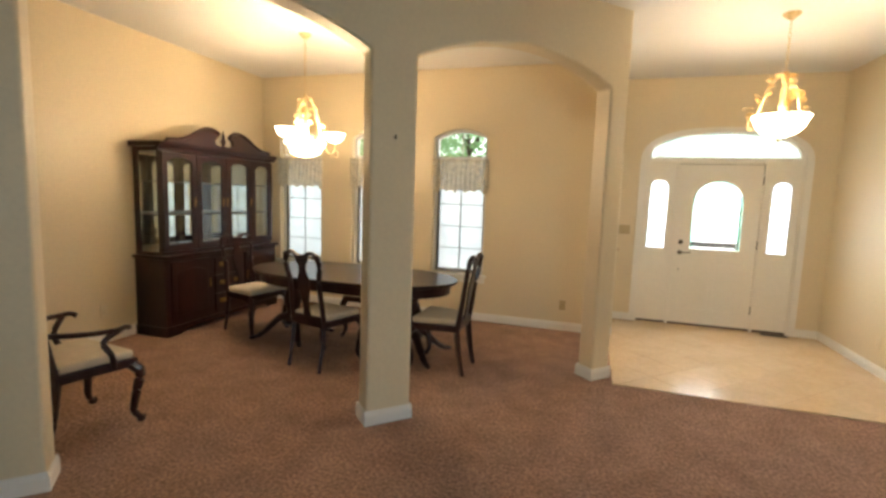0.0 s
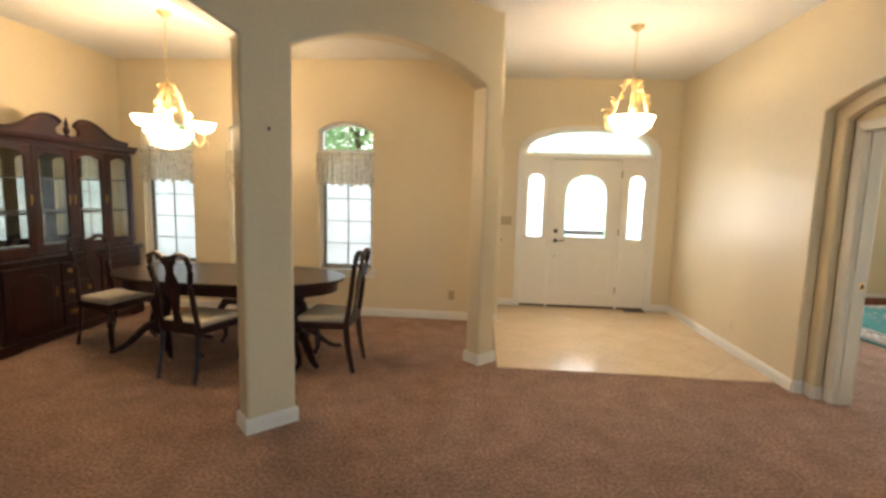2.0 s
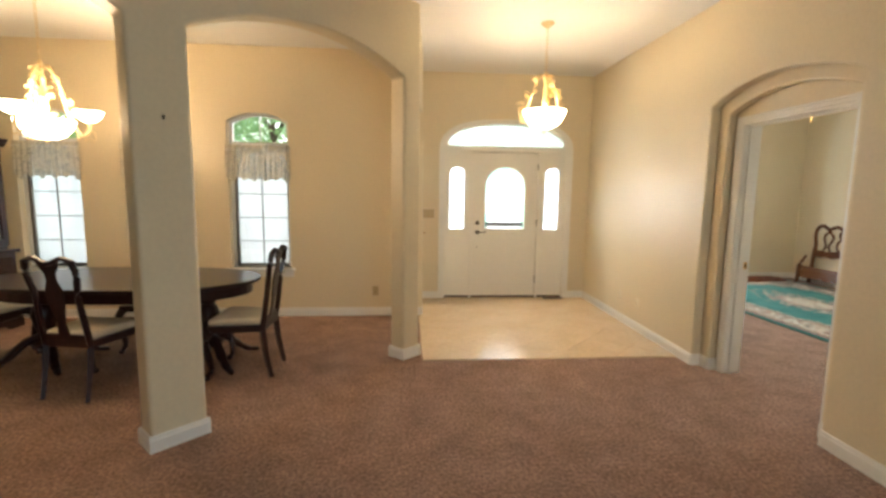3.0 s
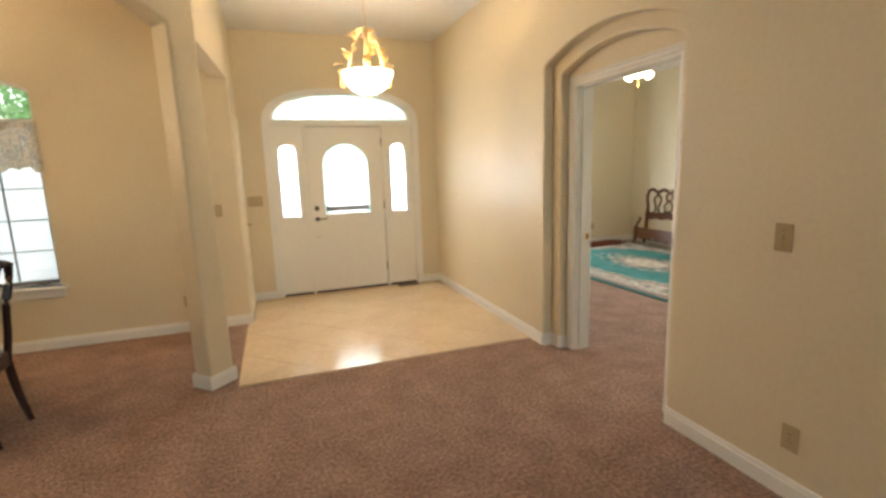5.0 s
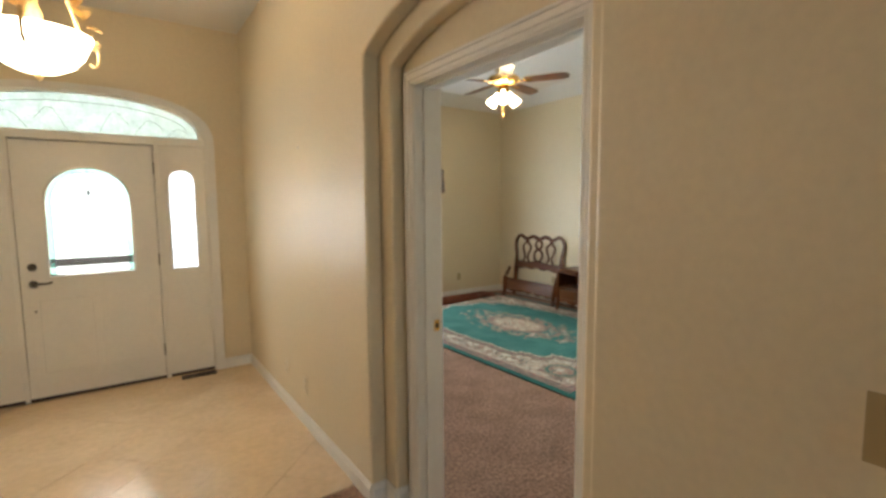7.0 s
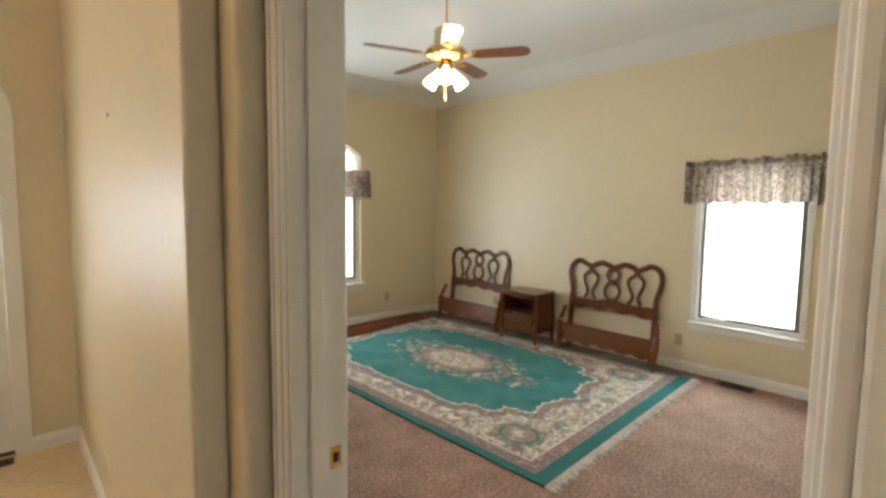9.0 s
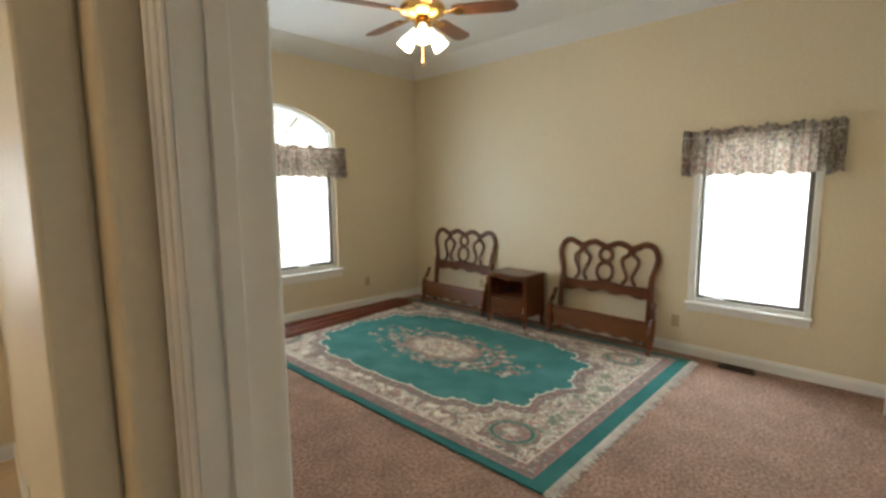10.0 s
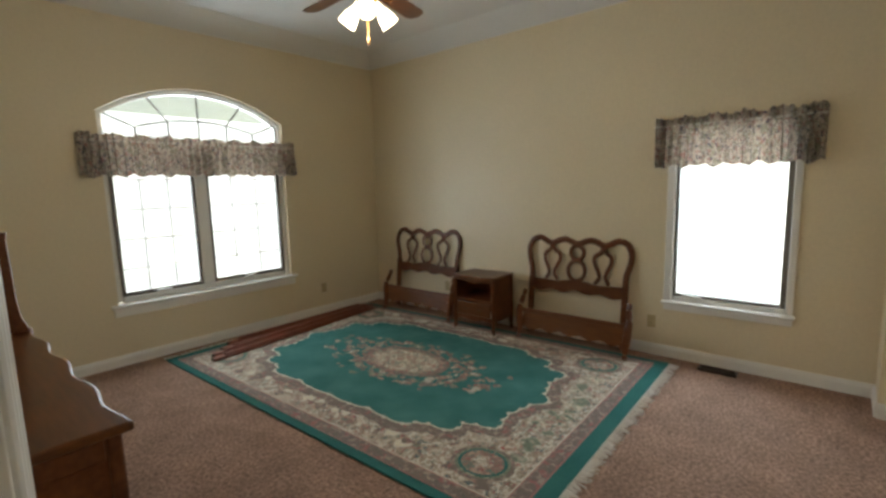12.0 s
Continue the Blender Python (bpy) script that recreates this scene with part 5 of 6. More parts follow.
def nightstand():
    x0, x1, y0, y1 = 7.085, 7.455, 5.965, 6.465
    n = thing("nightstand", "brown cherry nightstand with an open cubby and one drawer", "nightstand")
    bm = bmesh.new()
    edge = [(x0 - 0.03 + 0.012 * math.cos(k * math.pi / 2.5), y0 - 0.015 + (y1 - y0 + 0.03) * k / 10) for k in range(11)]
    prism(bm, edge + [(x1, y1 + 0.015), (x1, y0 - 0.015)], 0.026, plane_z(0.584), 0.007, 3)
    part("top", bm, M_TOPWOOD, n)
    for yy in (y0, y1 - 0.022):
        part("side_panel", B(x0 + 0.012, x1 - 0.012, yy, yy + 0.022, 0.135, 0.584, 0.002), M_WOOD, n)
    part("back_panel", B(x1 - 0.012, x1 - 0.002, y0 + 0.022, y1 - 0.022, 0.14, 0.552), M_WOOD, n)
    part("cubby_floor", B(x0 + 0.02, x1 - 0.013, y0 + 0.023, y1 - 0.023, 0.335, 0.352), M_WOOD, n)
    part("cubby_side", B(x0 + 0.016, x1 - 0.013, y0 + 0.0225, y0 + 0.03, 0.36, 0.57), M_WOOD, n)
    bm = bmesh.new()
    prism(bm, [(y0 + 0.02, 0.584), (y1 - 0.02, 0.584), (y1 - 0.02, 0.545), (y1 - 0.10, 0.552), (y1 - 0.18, 0.538), ((y0 + y1) / 2, 0.530), (y0 + 0.18, 0.538), (y0 + 0.10, 0.552), (y0 + 0.02, 0.545)], 0.018, plane_x(x0), 0.003)
    part("valance_rail", bm, M_WOOD, n)
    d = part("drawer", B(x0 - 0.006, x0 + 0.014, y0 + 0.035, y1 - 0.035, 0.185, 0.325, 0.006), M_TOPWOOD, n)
    for yy in (y0 + 0.16, y1 - 0.16):
        k = bmesh.new()
        sweep(k, smooth_line([(x0 - 0.008, yy - 0.03, 0.265), (x0 - 0.022, yy, 0.245), (x0 - 0.008, yy + 0.03, 0.265)], 4), 0.004, 6)
        part("pull", k, M_BRONZE, d, "dark drawer pull", True)
    bm = bmesh.new()
    prism(bm, [(y0 + 0.03, 0.18), (y1 - 0.03, 0.18), (y1 - 0.04, 0.125), (y1 - 0.12, 0.145), ((y0 + y1) / 2, 0.12), (y0 + 0.12, 0.145), (y0 + 0.04, 0.125)], 0.018, plane_x(x0 + 0.002), 0.003)
    part("apron", bm, M_WOOD, n)
    for yy in (y0 + 0.005, y1 - 0.005):
        for xx, s in ((x0 + 0.012, -1), (x1 - 0.025, 1)):
            bm = bmesh.new()
            sy = -1 if yy < 6.2 else 1
            pts = smooth_line([(xx, yy, 0.575), (xx + s * 0.004, yy, 0.40), (xx + s * 0.006, yy + sy * 0.004, 0.22), (xx, yy, 0.10), (xx + s * 0.006, yy + sy * 0.004, 0.03), (xx + s * 0.008, yy + sy * 0.006, 0.012)], 4)
            sweep(bm, pts, [0.021] * 10 + [0.024] * 3 + [0.019] * 4 + [0.015] * 2 + [0.019] * 2, 8)
            part("leg", bm, M_WOOD, n, smooth=True)


nightstand()


def dresser():
    x0, x1, y0, y1 = XB + 0.018, 3.620, 4.855, 6.385
    d = thing("dresser", "brown wooden dresser with serpentine top and mirror beside the doorway", "dresser")
    bm = bmesh.new()
    front = [(x1 + 0.012 + 0.012 * math.cos(k * math.pi / 3), y0 - 0.012 + (y1 - y0 + 0.024) * k / 24) for k in range(25)]
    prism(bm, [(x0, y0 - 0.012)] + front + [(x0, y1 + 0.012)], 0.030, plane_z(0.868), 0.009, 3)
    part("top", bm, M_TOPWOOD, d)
    part("body", B(x0, x1 - 0.03, y0 + 0.015, y1 - 0.015, 0.11, 0.868, 0.004), M_WOOD, d)
    for yy in (y0 + 0.005, y1 - 0.045):
        part("corner_post", B(x1 - 0.045, x1 - 0.004, yy, yy + 0.04, 0.0, 0.868, 0.012, 3), M_WOOD, d)
        part("back_leg", B(x0 + 0.002, x0 + 0.042, yy, yy + 0.04, 0.0, 0.12, 0.006), M_WOOD, d)
    part("side_moulding", B(x0 + 0.02, x1 - 0.05, y0 + 0.003, y0 + 0.0145, 0.80, 0.868, 0.004), M_WOOD, d)
    part("plinth", B(x0 + 0.045, x1 - 0.02, y0 + 0.05, y1 - 0.05, 0.06, 0.112, 0.004), M_WOOD, d)
    for r in range(3):
        for c in range(2):
            ya = y0 + 0.06 + c * (y1 - y0 - 0.11) / 2
            yb = ya + (y1 - y0 - 0.13) / 2
            z = 0.13 + r * 0.243
            dr = part("drawer", B(x1 - 0.032, x1 - 0.012, ya, yb, z, z + 0.23, 0.006), M_WOOD, d)
            k = bmesh.new()
            sweep(k, smooth_line([(x1 - 0.012, (ya + yb) / 2 - 0.05, z + 0.13), (x1 + 0.010, (ya + yb) / 2, z + 0.10), (x1 - 0.012, (ya + yb) / 2 + 0.05, z + 0.13)], 4), 0.005, 6)
            part("pull", k, M_BRASS, dr, "brass bail pull", True)
    # low mirror at the back of the top, with a shaped end
    bm = bmesh.new()
    prism(bm, [(x0 + 0.004, 0.899), (x0 + 0.305, 0.899), (x0 + 0.295, 0.93), (x0 + 0.28, 0.97), (x0 + 0.272, 1.05), (x0 + 0.265, 1.34), (x0 + 0.272, 1.385), (x0 + 0.004, 1.385)], 0.045, Matrix(((1, 0, 0, 0), (0, 0, 1, y1 - 0.09), (0, 1, 0, 0), (0, 0, 0, 1))), 0.006)
    part("end_panel", bm, M_WOOD, d)
    part("mirror_frame", B(x0 + 0.002, x0 + 0.022, y0 + 0.10, y1 - 0.092, 0.899, 1.38, 0.005), M_WOOD, d)
    part("mirror_glass", B(x0 + 0.0222, x0 + 0.026, y0 + 0.15, y1 - 0.14, 0.95, 1.33), M_MIRROR, d, "mirror glass")


dresser()


def bed_rails():
    """Bed side rails laid on the floor under the wide window."""
    for k, (xa, ya, xb, yb, w, hh) in enumerate(((4.98, 7.585, 7.06, 7.80, 0.075, 0.026), (5.02, 7.665, 7.10, 7.875, 0.060, 0.040), (5.16, 7.80, 7.10, 7.945, 0.085, 0.024), (5.28, 7.94, 7.11, 8.03, 0.055, 0.045))):
        u = Vector((xb - xa, yb - ya))
        L = u.length
        r = thing("bed_rail", "reddish brown wooden bed rail lying on the carpet under the window", "bed rail", "bed rails on the floor", pose(xa, ya, 0.021 if k < 3 else 0.001, 0, 0, math.degrees(math.atan2(u.y, u.x))))
        part("board", B(0, L, -w / 2, w / 2, 0, hh, 0.004), M_RAIL, r)
        part("ledger_strip", B(0.10, L - 0.10, -w / 2 + 0.004, -w / 2 + 0.026, hh, hh + 0.022, 0.003), M_RAIL, r)
        part("hook_plate", B(-0.004, 0.012, -w / 2 + 0.006, w / 2 - 0.006, 0.003, hh - 0.002, 0.001), M_BRONZE, r, "dark steel hook plate")


bed_rails()


def rug():
    cx, cy, hx, hy = 6.045, 6.19, 1.35, 1.83
    fit = Matrix.Diagonal((0.933, 1.022, 1, 1))
    r = thing("area_rug", "teal and cream floral wool rug with a medallion and fringed ends", "rug", at=pose(cx, cy, 0, 0, 0, 1.7))

    def flat(name, pts, z, mat, label="", h=0.0016):
        bm = bmesh.new()
        prism(bm, pts, h, fit @ plane_z(z))
        return part(name, bm, mat, r, label)

    def rect(ix, iy):
        return [(-hx + ix, -hy + iy), (hx - ix, -hy + iy), (hx - ix, hy - iy), (-hx + ix, hy - iy)]

    bm = bmesh.new()
    prism(bm, rect(0, 0), 0.012, fit @ plane_z(0.001), 0.003)
    part("teal_edge", bm, M_TEALEDGE, r, "plain teal outer border")
    flat("pink_line", rect(0.072, 0.102), 0.0126, M_RUGPINK)
    flat("mauve_band", rect(0.080, 0.110), 0.0136, M_RUGMAUVE)
    flat("pink_line", rect(0.165, 0.190), 0.0141, M_RUGPINK)
    flat("ivory_line", rect(0.172, 0.197), 0.0146, M_BEAD)
    flat("floral_band", rect(0.180, 0.205), 0.0156, M_RUGBAND, "cream floral border")

    def field(ax, ay, wave):
        """A field with stepped, scalloped corners and a pointed middle to each end."""
        q = [(1.0, 0.0), (1.01, 0.18), (0.97, 0.30), (1.0, 0.44), (0.99, 0.56), (0.91, 0.60), (0.87, 0.66), (0.87, 0.76), (0.79, 0.80), (0.70, 0.79), (0.66, 0.85), (0.65, 0.92), (0.59, 0.955), (0.48, 0.93), (0.36, 0.92), (0.24, 0.945), (0.13, 0.96), (0.0, 1.03)]
        full = q + [(-u, v) for u, v in reversed(q[:-1])]
        full += [(u, -v) for u, v in reversed(full[1:-1])]
        out = []
        n = len(full)
        for k in range(n):
            (u0, v0), (u1, v1) = full[k], full[(k + 1) % n]
            for t in (0, 1 / 3, 2 / 3):
                s = 1 + (wave if t else 0)
                out.append(((u0 + (u1 - u0) * t) * ax * s, (v0 + (v1 - v0) * t) * ay * s))
        return out

    flat("mauve_outline", field(0.985, 1.415, 0.012), 0.0166, M_RUGMAUVE)
    flat("bead_outline", field(0.889, 1.314, 0.016), 0.0176, M_BEAD)
    for k, (u, v) in enumerate(field(0.893, 1.318, 0.016)):
        if k % 3 == 0:
            flat("bead", [(u + 0.017 * math.cos(q * math.pi / 4), v + 0.017 * math.sin(q * math.pi / 4)) for q in range(8)], 0.0202, M_BEAD, h=0.0010)
    flat("teal_field", field(0.875, 1.300, 0.016), 0.0186, M_TEAL, "teal field")
    rr = random.Random(8)

    def blot(ax, ay, n, jag, seed):
        q = random.Random(seed)
        return [(ax * (1 + jag * q.uniform(-1, 1)) * math.cos(2 * math.pi * k / n), ay * (1 + jag * q.uniform(-1, 1)) * math.sin(2 * math.pi * k / n)) for k in range(n)]

    for k in range(150):
        u, v = (rr.choice((-1, 1)) * rr.uniform(0.99, 1.12), rr.uniform(-1.5, 1.5)) if k % 5 < 3 else (rr.uniform(-1.0, 1.0), rr.choice((-1, 1)) * rr.uniform(1.40, 1.56))
        s = rr.uniform(0.022, 0.055)
        flat("border_flower", [(u + c * 0.9, v + d * 1.1) for c, d in blot(s, s, 9, 0.45, 400 + k)], 0.0170 + 0.00008 * (k % 7), (M_RUGMAUVE, M_BEAD, M_RUGROSE, M_RUGIVORY, M_RUGSAGE)[k % 5], h=0.0010)
    for k in range(210):
        a = 2 * math.pi * k / 210 + rr.uniform(-0.05, 0.05)
        d = rr.uniform(0.72, 1.12) if k % 3 else rr.uniform(0.9, 1.30)
        px, py, s = 0.38 * d * math.cos(a), 0.64 * d * math.sin(a), rr.uniform(0.016, 0.038)
        flat("garland_flower", [(px + u, py + v) for u, v in blot(s, s * rr.uniform(0.7, 1.5), 8, 0.4, 40 + k)], 0.0196 + 0.0001 * (k % 7), (M_RUGROSE, M_RUGMAUVE, M_RUGBAND, M_RUGROSE, M_RUGSAGE)[k % 5], h=0.0012)
    for s in (-1, 1):
        for k in range(14):
            px, py, q = rr.uniform(-0.22, 0.22), s * rr.uniform(0.72, 0.93), rr.uniform(0.016, 0.038)
            flat("garland_flower", [(px + u, py + v) for u, v in blot(q, q, 8, 0.4, 190 + k + 20 * s)], 0.0197 + 0.0001 * k, (M_RUGROSE, M_RUGMAUVE, M_RUGBAND)[k % 3], h=0.0012)
    flat("medallion_edge", blot(0.305, 0.445, 28, 0.05, 5), 0.0212, M_RUGMAUVE)
    flat("medallion_ring", blot(0.262, 0.395, 28, 0.02, 5), 0.0218, M_RUGROSE)
    flat("medallion", [(u * (1 + 0.05 * math.cos(8 * k * math.pi / 16)), v * (1 + 0.05 * math.cos(8 * k * math.pi / 16))) for k, (u, v) in enumerate(blot(0.225, 0.345, 32, 0.0, 6))], 0.0224, M_RUGIVORY, "ivory medallion")
    for sx in (-1, 1):
        for sy in (-1, 1):
            ox, oy = sx * (hx - 0.42), sy * (hy - 0.45)
            for rad, z, mt in ((0.175, 0.0172, M_RUGMAUVE), (0.152, 0.0182, M_RUGSAGE), (0.134, 0.0187, M_TEALEDGE), (0.118, 0.0194, M_RUGROSE), (0.060, 0.0202, M_RUGBAND)):
                flat("corner_roundel", [(ox + rad * math.cos(2 * math.pi * k / 22), oy + rad * 1.05 * math.sin(2 * math.pi * k / 22)) for k in range(22)], z, mt)
    for s in (-1, 1):
        bm = bmesh.new()
        x = -hx + 0.01
        while x < hx - 0.01:
            L = rr.uniform(0.045, 0.080)
            dx, lift = rr.uniform(-0.025, 0.025), rr.uniform(0.004, 0.010)
            sweep(bm, [(x, s * (hy - 0.006), 0.008), (x + dx * 0.4, s * (hy + L * 0.5), lift), (x + dx, s * (hy + L), 0.004)], [0.005, 0.0055, 0.003], 5)
            x += rr.uniform(0.010, 0.017)
        bmesh.ops.transform(bm, matrix=fit, verts=bm.verts)
        tagged(part("fringe", bm, M_FRINGE, r, "knotted cream cotton fringe"), kind="stuff")


rug()


def ceiling_fan():
    x, y = 5.155, 5.47
    f = thing("ceiling_fan", "brass ceiling fan with five dark wooden blades and lit glass shades", "ceiling fan", at=pose(x, y, 0))
    bm = bmesh.new()
    lathe(bm, [(0.065, HB), (0.062, HB - 0.02), (0.045, HB - 0.05), (0.016, HB - 0.065)][::-1], None, 20)
    part("canopy", bm, M_BRASS, f, smooth=True)
    bm = bmesh.new()
    lathe(bm, [(0.010, 2.88), (0.010, HB - 0.06)], None, 12)
    part("downrod", bm, M_BRASS, f, smooth=True)
    bm = bmesh.new()
    lathe(bm, [(0.085, 2.755), (0.088, 2.77), (0.088, 2.885), (0.07, 2.90), (0.02, 2.905)], None, 24)
    part("motor_cover", bm, M_IVORY, f, "ivory motor cover", True)
    bm = bmesh.new()
    lathe(bm, [(0.05, 2.655), (0.10, 2.665), (0.145, 2.69), (0.155, 2.72), (0.14, 2.745), (0.10, 2.758), (0.05, 2.76)], None, 28)
    part("motor_housing", bm, M_BRASS, f, "polished brass housing", True)
    for k in range(5):
        a = 51.3 + 36 + 72 * k
        m = pose(0, 0, 2.695, 0, 0, a)
        bm = bmesh.new()
        prism(bm, [(0.20, -0.048), (0.24, -0.058), (0.56, -0.066), (0.605, -0.05), (0.625, 0), (0.605, 0.05), (0.56, 0.066), (0.24, 0.058), (0.20, 0.048)], 0.007, m @ pose(0, 0, 0, -11), 0.002)
        bl = part("blade", bm, M_FANBLADE, f, "dark walnut blade")
        bm = bmesh.new()
        prism(bm, [(0.12, -0.016), (0.19, -0.018), (0.23, -0.035), (0.27, -0.02), (0.275, 0), (0.27, 0.02), (0.23, 0.035), (0.19, 0.018), (0.12, 0.016)], 0.006, m @ pose(0, 0, -0.007, -11), 0.002)
        part("blade_iron", bm, M_BRASS, bl, "brass blade iron")
    bm = bmesh.new()
    lathe(bm, [(0.02, 2.565), (0.045, 2.575), (0.06, 2.60), (0.055, 2.64), (0.04, 2.658)], None, 20)
    part("light_kit", bm, M_BRASS, f, smooth=True)
    for k in range(3):
        a = 46.3 + 60 + 120 * k
        m = pose(0, 0, 2.60, 0, 0, a) @ pose(0.055, 0, 0, 0, 138)
        bm = bmesh.new()
        lathe(bm, [(0.018, 0.0), (0.020, 0.03), (0.028, 0.05), (0.042, 0.08), (0.048, 0.11), (0.052, 0.14), (0.048, 0.14), (0.044, 0.11), (0.025, 0.065), (0.010, 0.055)], m, 18)
        part("glass_shade", bm, M_BULB, f, "lit frosted glass shade", True)
    bm = bmesh.new()
    sweep(bm, [(-0.012, -0.012, 2.57), (-0.012, -0.012, 2.39)], 0.0022, 5)
    lathe(bm, [(0.003, 2.352), (0.008, 2.36), (0.008, 2.385), (0.003, 2.395)], Matrix.Translation((-0.012, -0.012, 0)), 10)
    part("pull_chain", bm, M_BRASS, f, "brass pull chain")


ceiling_fan()

# ---- wall plates, vents ----
def wall_plate(at, w, h, label, kind_of, toggles=1, outlet=False, mat=None):
    """A plate on a wall: u across, v up, out of the wall along +Z of at."""
    mt = mat or M_BEIGE
    p = thing("outlet" if outlet else "light_switch", label, kind_of, at=at)
    part("plate", B(-w / 2, w / 2, -h / 2, h / 2, 0.0006, 0.006, 0.002), mt, p)
    if outlet:
        for v in (-0.020, 0.020):
            bm = bmesh.new()
            lathe(bm, [(0.0155, 0.004), (0.0155, 0.0075)], Matrix.Translation((0, v, 0)), 16)
            so = part("socket", bm, mt, p)
            for u in (-0.006, 0.006):
                part("slot", B(u - 0.001, u + 0.001, v - 0.001, v + 0.007, 0.0074, 0.0080), M_BLACK, so)
    else:
        for k in range(toggles):
            u = (k - (toggles - 1) / 2) * 0.046
            part("toggle", B(u - 0.005, u + 0.005, -0.012, 0.012, 0.005, 0.013, 0.002), mt, p)
    for v in ((-0.030, 0.030) if not outlet else (0.0,)):
        bm = bmesh.new()
        lathe(bm, [(0.003, 0.005), (0.003, 0.0066)], Matrix.Translation((0, v * h / 0.115, 0)), 8)
        part("screw", bm, M_BRASS, p)
    return p


def on_x(x, y, z, s):
    """On a wall of constant x that faces s."""
    return pose(x, y, z, 90, 0, 90 * s)


def on_y(x, y, z):
    return pose(x, y, z, 90, 0, 0)


wall_plate(on_x(XE, 2.155, 1.158, -1), 0.074, 0.120, "tan light switch plate on the cream hall wall", "switch", 1, mat=M_TAN)
wall_plate(on_x(XE, 2.05, 0.285, -1), 0.075, 0.118, "beige power outlet low on the cream hall wall", "outlet", outlet=True)
wall_plate(on_x(XE, 5.487, 0.31, -1), 0.072, 0.115, "ivory power outlet low on the foyer wall", "outlet", outlet=True, mat=M_IVORY)
wall_plate(on_x(XE, 5.075, 0.302, -1), 0.072, 0.115, "ivory cable outlet low on the foyer wall", "outlet", outlet=True, mat=M_IVORY)
wall_plate(on_y(0.755, YF, 1.19), 0.165, 0.118, "beige three-gang switch plate beside the entry door", "switch", 3)
wall_plate(on_y(0.44, YD, 1.165), 0.085, 0.120, "beige light switch at the edge of the dining wall", "switch", 1)
wall_plate(on_y(0.09, YD, 0.302), 0.072, 0.115, "beige power outlet low on the dining wall", "outlet", outlet=True)
wall_plate(on_x(XW, 3.44, 0.31, 1), 0.072, 0.115, "ivory power outlet beside the china cabinet", "outlet", outlet=True, mat=M_IVORY)
wall_plate(on_y(6.63, BY, 0.324), 0.072, 0.115, "beige power outlet under the bedroom window", "outlet", outlet=True)
wall_plate(on_x(BX, 4.57, 0.30, -1), 0.072, 0.115, "beige power outlet beside the headboard", "outlet", outlet=True)
wall_plate(on_x(BX, 6.95, 0.33, -1), 0.072, 0.115, "beige power outlet behind the headboard", "outlet", outlet=True)


def floor_vent(at, L, w, label, rise=0.010):
    v = thing("floor_vent", label, "vent", at=at)
    bm = bmesh.new()
    for a, b, c, d in ((-L / 2, L / 2, -w / 2, -w / 2 + 0.014), (-L / 2, L / 2, w / 2 - 0.014, w / 2), (-L / 2, -L / 2 + 0.014, -w / 2 + 0.014, w / 2 - 0.014), (L / 2 - 0.014, L / 2, -w / 2 + 0.014, w / 2 - 0.014)):
        box(bm, a, b, c, d, 0.001, rise, 0.002)
    part("frame", bm, M_VENT, v)
    # black sheet under the slats, painted as the unlit duct
    part("backing", B(-L / 2 + 0.012, L / 2 - 0.012, -w / 2 + 0.012, w / 2 - 0.012, 0.001, 0.003), M_BLACK, v)
    n = 12
    for k in range(n):
        x = -L / 2 + 0.02 + (L - 0.04) * k / (n - 1)
        part("slat", B(x - 0.004, x + 0.004, -w / 2 + 0.014, w / 2 - 0.014, 0.003, 0.008), M_VENT, v)


floor_vent(pose(7.405, 4.015, 0, 0, 0, 90), 0.27, 0.085, "brown metal floor vent in the bedroom carpet", 0.026)
floor_vent(pose(2.53, 6.60, 0.008), 0.28, 0.085, "dark metal floor vent in the tiles by the door")
part("picture_nail", B(-0.006, 0.006, -0.012, 0.012, 0.0, 0.012, 0.002), M_BRONZE).matrix_world = ARC @ Matrix.Translation((0.175, 1.90, -0.012))
tagged(bpy.data.objects["picture_nail"], "small dark picture hook on the square column", "hook")
part("picture_nail", B(-0.008, 0.0, -0.006, 0.006, -0.008, 0.008, 0.002), M_TRIM).matrix_world = Matrix.Translation((XE, 5.05, 1.90))
tagged(bpy.data.objects["picture_nail.001"], "small white picture nail on the foyer wall", "hook")

# ---- outdoors ----
gbm = bmesh.new()
bmesh.ops.create_grid(gbm, x_segments=2, y_segments=2, size=400, matrix=Matrix.Translation((0, 0, -0.35)))
tagged(part("ground", gbm, M_GRASS), "green lawn round the house", "lawn", kind="structure")
tagged(part("porch_slab", B(0.2, 3.10, YF + 0.16, 10.5, -0.34, -0.02, 0.01), M_PORCH), "pale concrete porch slab", "porch", kind="structure")
pr = tagged(thing("porch_railing", "dark porch railing outside the entry door", "railing"), kind="structure")
part("top_rail", B(0.3, 3.6, 8.9, 8.98, 0.84, 0.93, 0.006), M_RAILING, pr)
for px in (0.34, 3.5):
    part("post", B(px, px + 0.08, 8.90, 8.98, -0.02, 0.84, 0.004), M_RAILING, pr)
# added glowing panels stand in for the blown-out view beyond the windows
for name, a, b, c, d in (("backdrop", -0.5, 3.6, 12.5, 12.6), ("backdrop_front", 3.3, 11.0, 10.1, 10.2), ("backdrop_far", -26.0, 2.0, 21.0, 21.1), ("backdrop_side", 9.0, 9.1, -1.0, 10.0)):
    tagged(part(name, B(a, b, c, d, -0.35, 6.5), M_GLOWPANEL), "glowing white backdrop outside the windows", "backdrop", kind="structure")
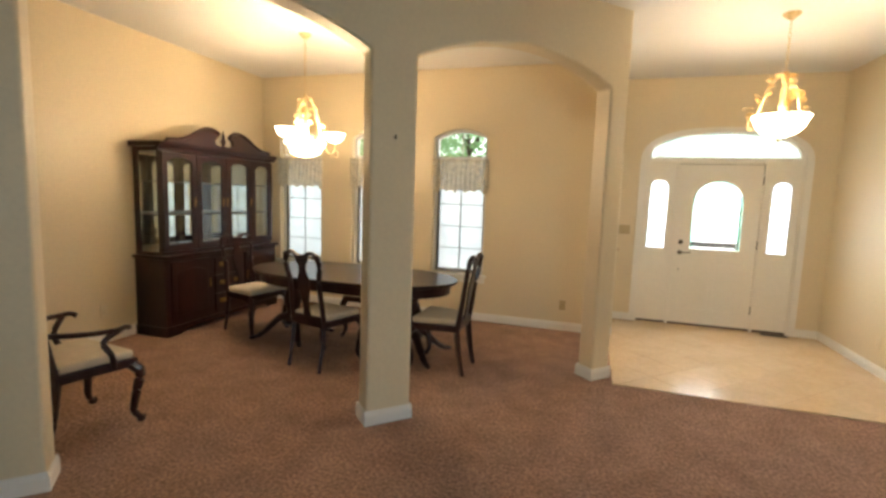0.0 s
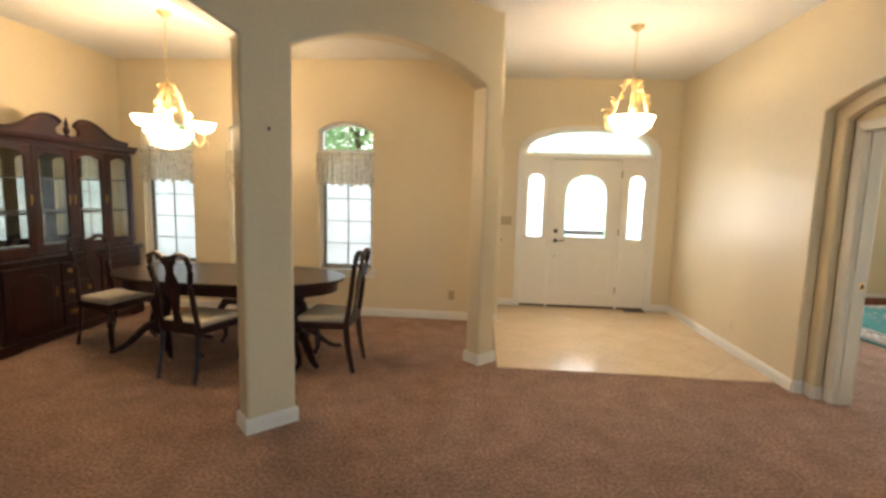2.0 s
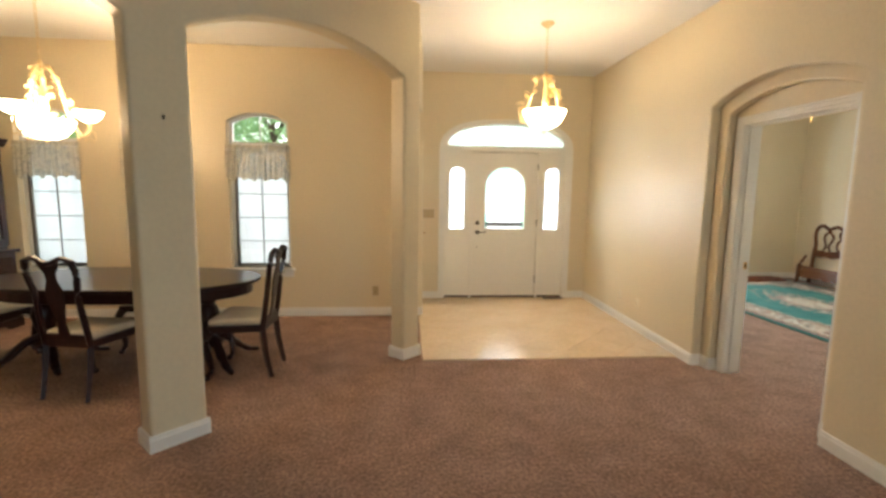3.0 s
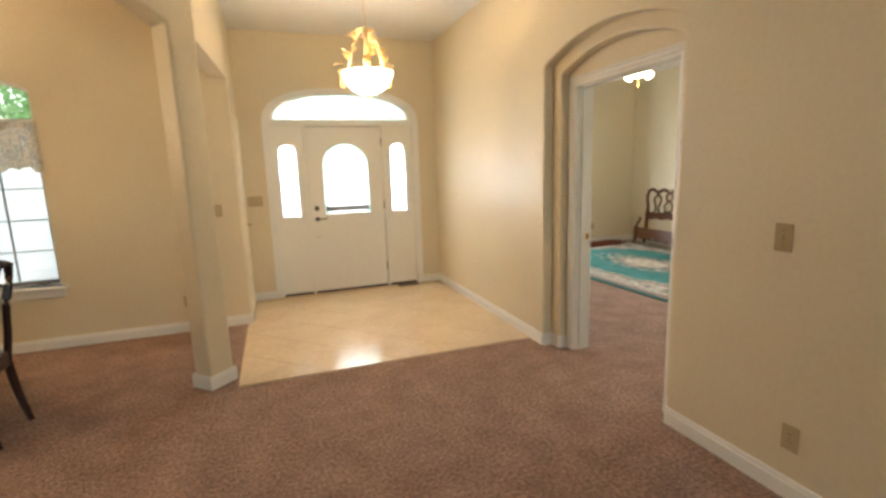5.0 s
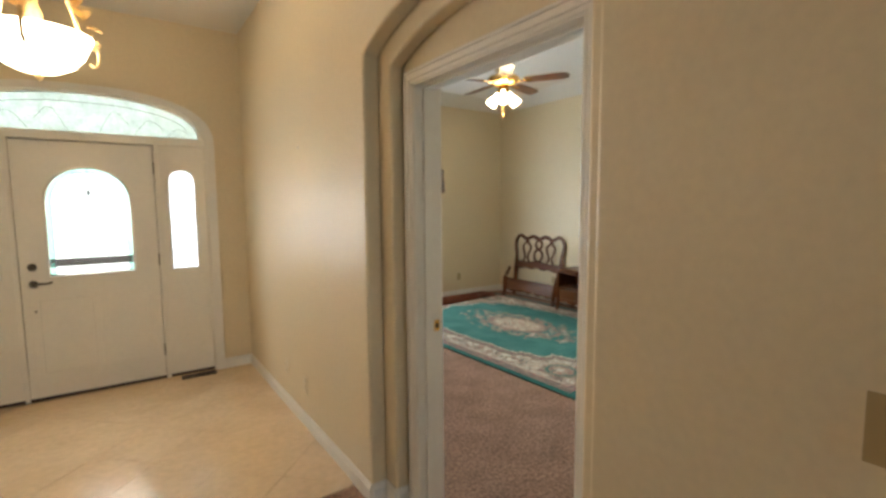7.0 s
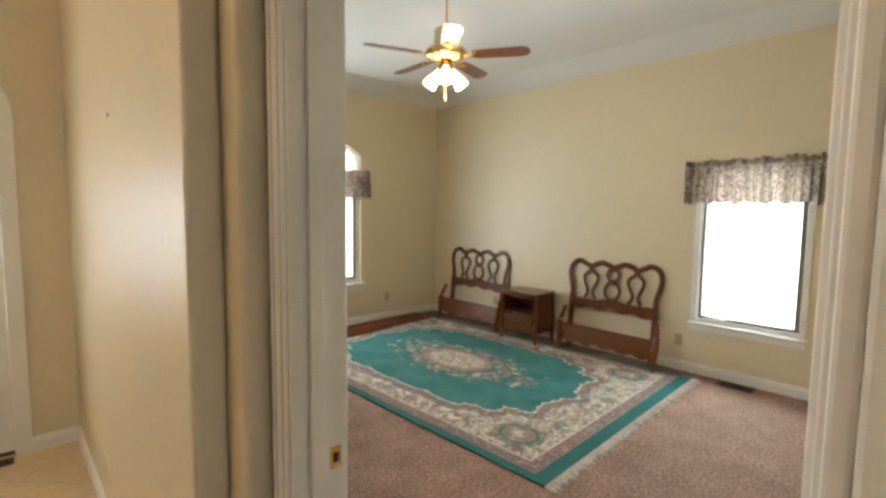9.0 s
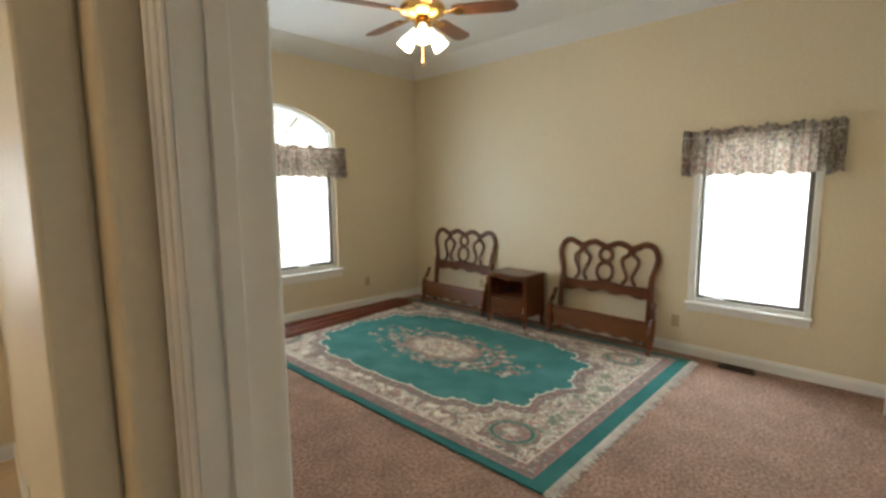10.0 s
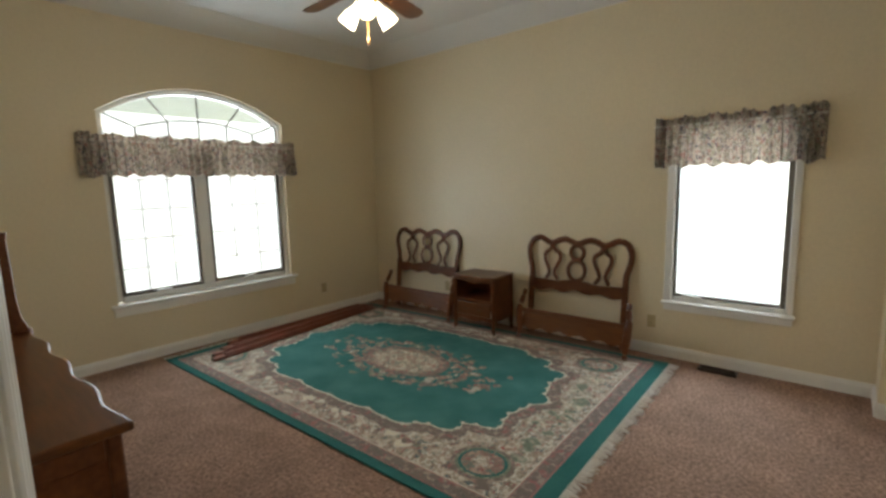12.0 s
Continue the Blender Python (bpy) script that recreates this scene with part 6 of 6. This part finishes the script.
tagged(part("porch_soffit", B(3.6, 7.6, 8.42, 10.05, 2.52, 2.60, 0.01), M_SOFFIT), "pale painted soffit over the bedroom window", "soffit", kind="structure")


def tree(x, y, h, seed):
    r = random.Random(seed)
    t = thing("tree", "leafy green tree outside the dining room windows", "tree", at=pose(x, y, -0.35))
    bm = bmesh.new()
    sweep(bm, smooth_line([(0, 0, 0), (0.05, 0.02, h * 0.25), (-0.04, 0.05, h * 0.5), (0.03, 0, h * 0.85)], 4), [0.17 - 0.0115 * k for k in range(13)], 8)
    tips = []
    for k in range(11):
        a, z = r.uniform(0, 6.3), h * r.uniform(0.25, 0.75)
        L = h * r.uniform(0.18, 0.34)
        e = Vector((L * math.cos(a), L * math.sin(a), z + L * r.uniform(0.15, 0.6)))
        sweep(bm, smooth_line([(0, 0, z), tuple((e + Vector((0, 0, z))) * 0.5), tuple(e)], 3), [0.06, 0.055, 0.05, 0.04, 0.03, 0.022, 0.015], 6)
        tips += [e, e * 0.75 + Vector((0, 0, z * 0.25))]
    part("trunk", bm, M_BARK, t)
    bm = bmesh.new()
    for k in range(5200):
        c = r.choice(tips)
        p = c + Vector((r.gauss(0, 0.50), r.gauss(0, 0.50), r.gauss(0, 0.42)))
        s = r.uniform(0.05, 0.11)
        m = Matrix.Translation(p) @ Euler((r.uniform(0, 6.3), r.uniform(0, 6.3), r.uniform(0, 6.3))).to_matrix().to_4x4()
        bm.faces.new([bm.verts.new(m @ Vector(q)) for q in ((-s, 0, 0), (0, -s * 0.5, 0), (s, 0, 0), (0, s * 0.5, 0))])
    tagged(part("crown", bm, M_LEAF, t, "uneven crown of small green leaves"), kind="stuff")


for k, (x, y, h) in enumerate(((-7.6, 13.2, 6.2), (-5.2, 14.6, 6.8), (-3.0, 13.0, 6.0), (-10.0, 15.0, 7.0), (-1.0, 15.5, 6.6))):
    tree(x, y, h, 30 + k)

# ---- foyer tiles ----
T0, T1 = (XF - 0.03, 4.25), (XE - 0.002, YF + 0.02)
tile_floor = tagged(part("tile_floor", B(T0[0], T1[0], T0[1], T1[1], 0.0005, 0.0035), M_GROUT), "cream ceramic tiles laid diagonally in the foyer", "tile floor", kind="structure")


def clip(poly, axis, lim, keep):
    """Cut a polygon at a line of constant x or y."""
    out = []
    for k in range(len(poly)):
        a, b = poly[k - 1], poly[k]
        ia, ib = (a[axis] - lim) * keep >= 0, (b[axis] - lim) * keep >= 0
        if ia != ib:
            t = (lim - a[axis]) / (b[axis] - a[axis])
            out.append((a[0] + (b[0] - a[0]) * t, a[1] + (b[1] - a[1]) * t))
        if ib:
            out.append(b)
    return out


SIDE, GAP = 0.41, 0.0032
R2 = math.sqrt(0.5)
for i in range(-14, 30):
    for j in range(-14, 30):
        u0, v0 = -2.45 * R2 + i * SIDE, 4.3 + j * SIDE
        sq = []
        for du, dv in ((GAP / 2, GAP / 2), (SIDE - GAP / 2, GAP / 2), (SIDE - GAP / 2, SIDE - GAP / 2), (GAP / 2, SIDE - GAP / 2)):
            u, v = u0 + du, v0 + dv
            sq.append(((u + v) * R2, (v - u) * R2))
        for axis, lim, keep in ((0, T0[0], 1), (0, T1[0], -1), (1, T0[1], 1), (1, T1[1], -1)):
            sq = clip(sq, axis, lim, keep) if len(sq) > 2 else []
        if len(sq) < 3:
            continue
        area = abs(sum(sq[k - 1][0] * sq[k][1] - sq[k][0] * sq[k - 1][1] for k in range(len(sq)))) / 2
        if area < 0.0008:
            continue
        bm = bmesh.new()
        prism(bm, sq, 0.0045, plane_z(0.0035))
        part("tile", bm, M_TILE, tile_floor)
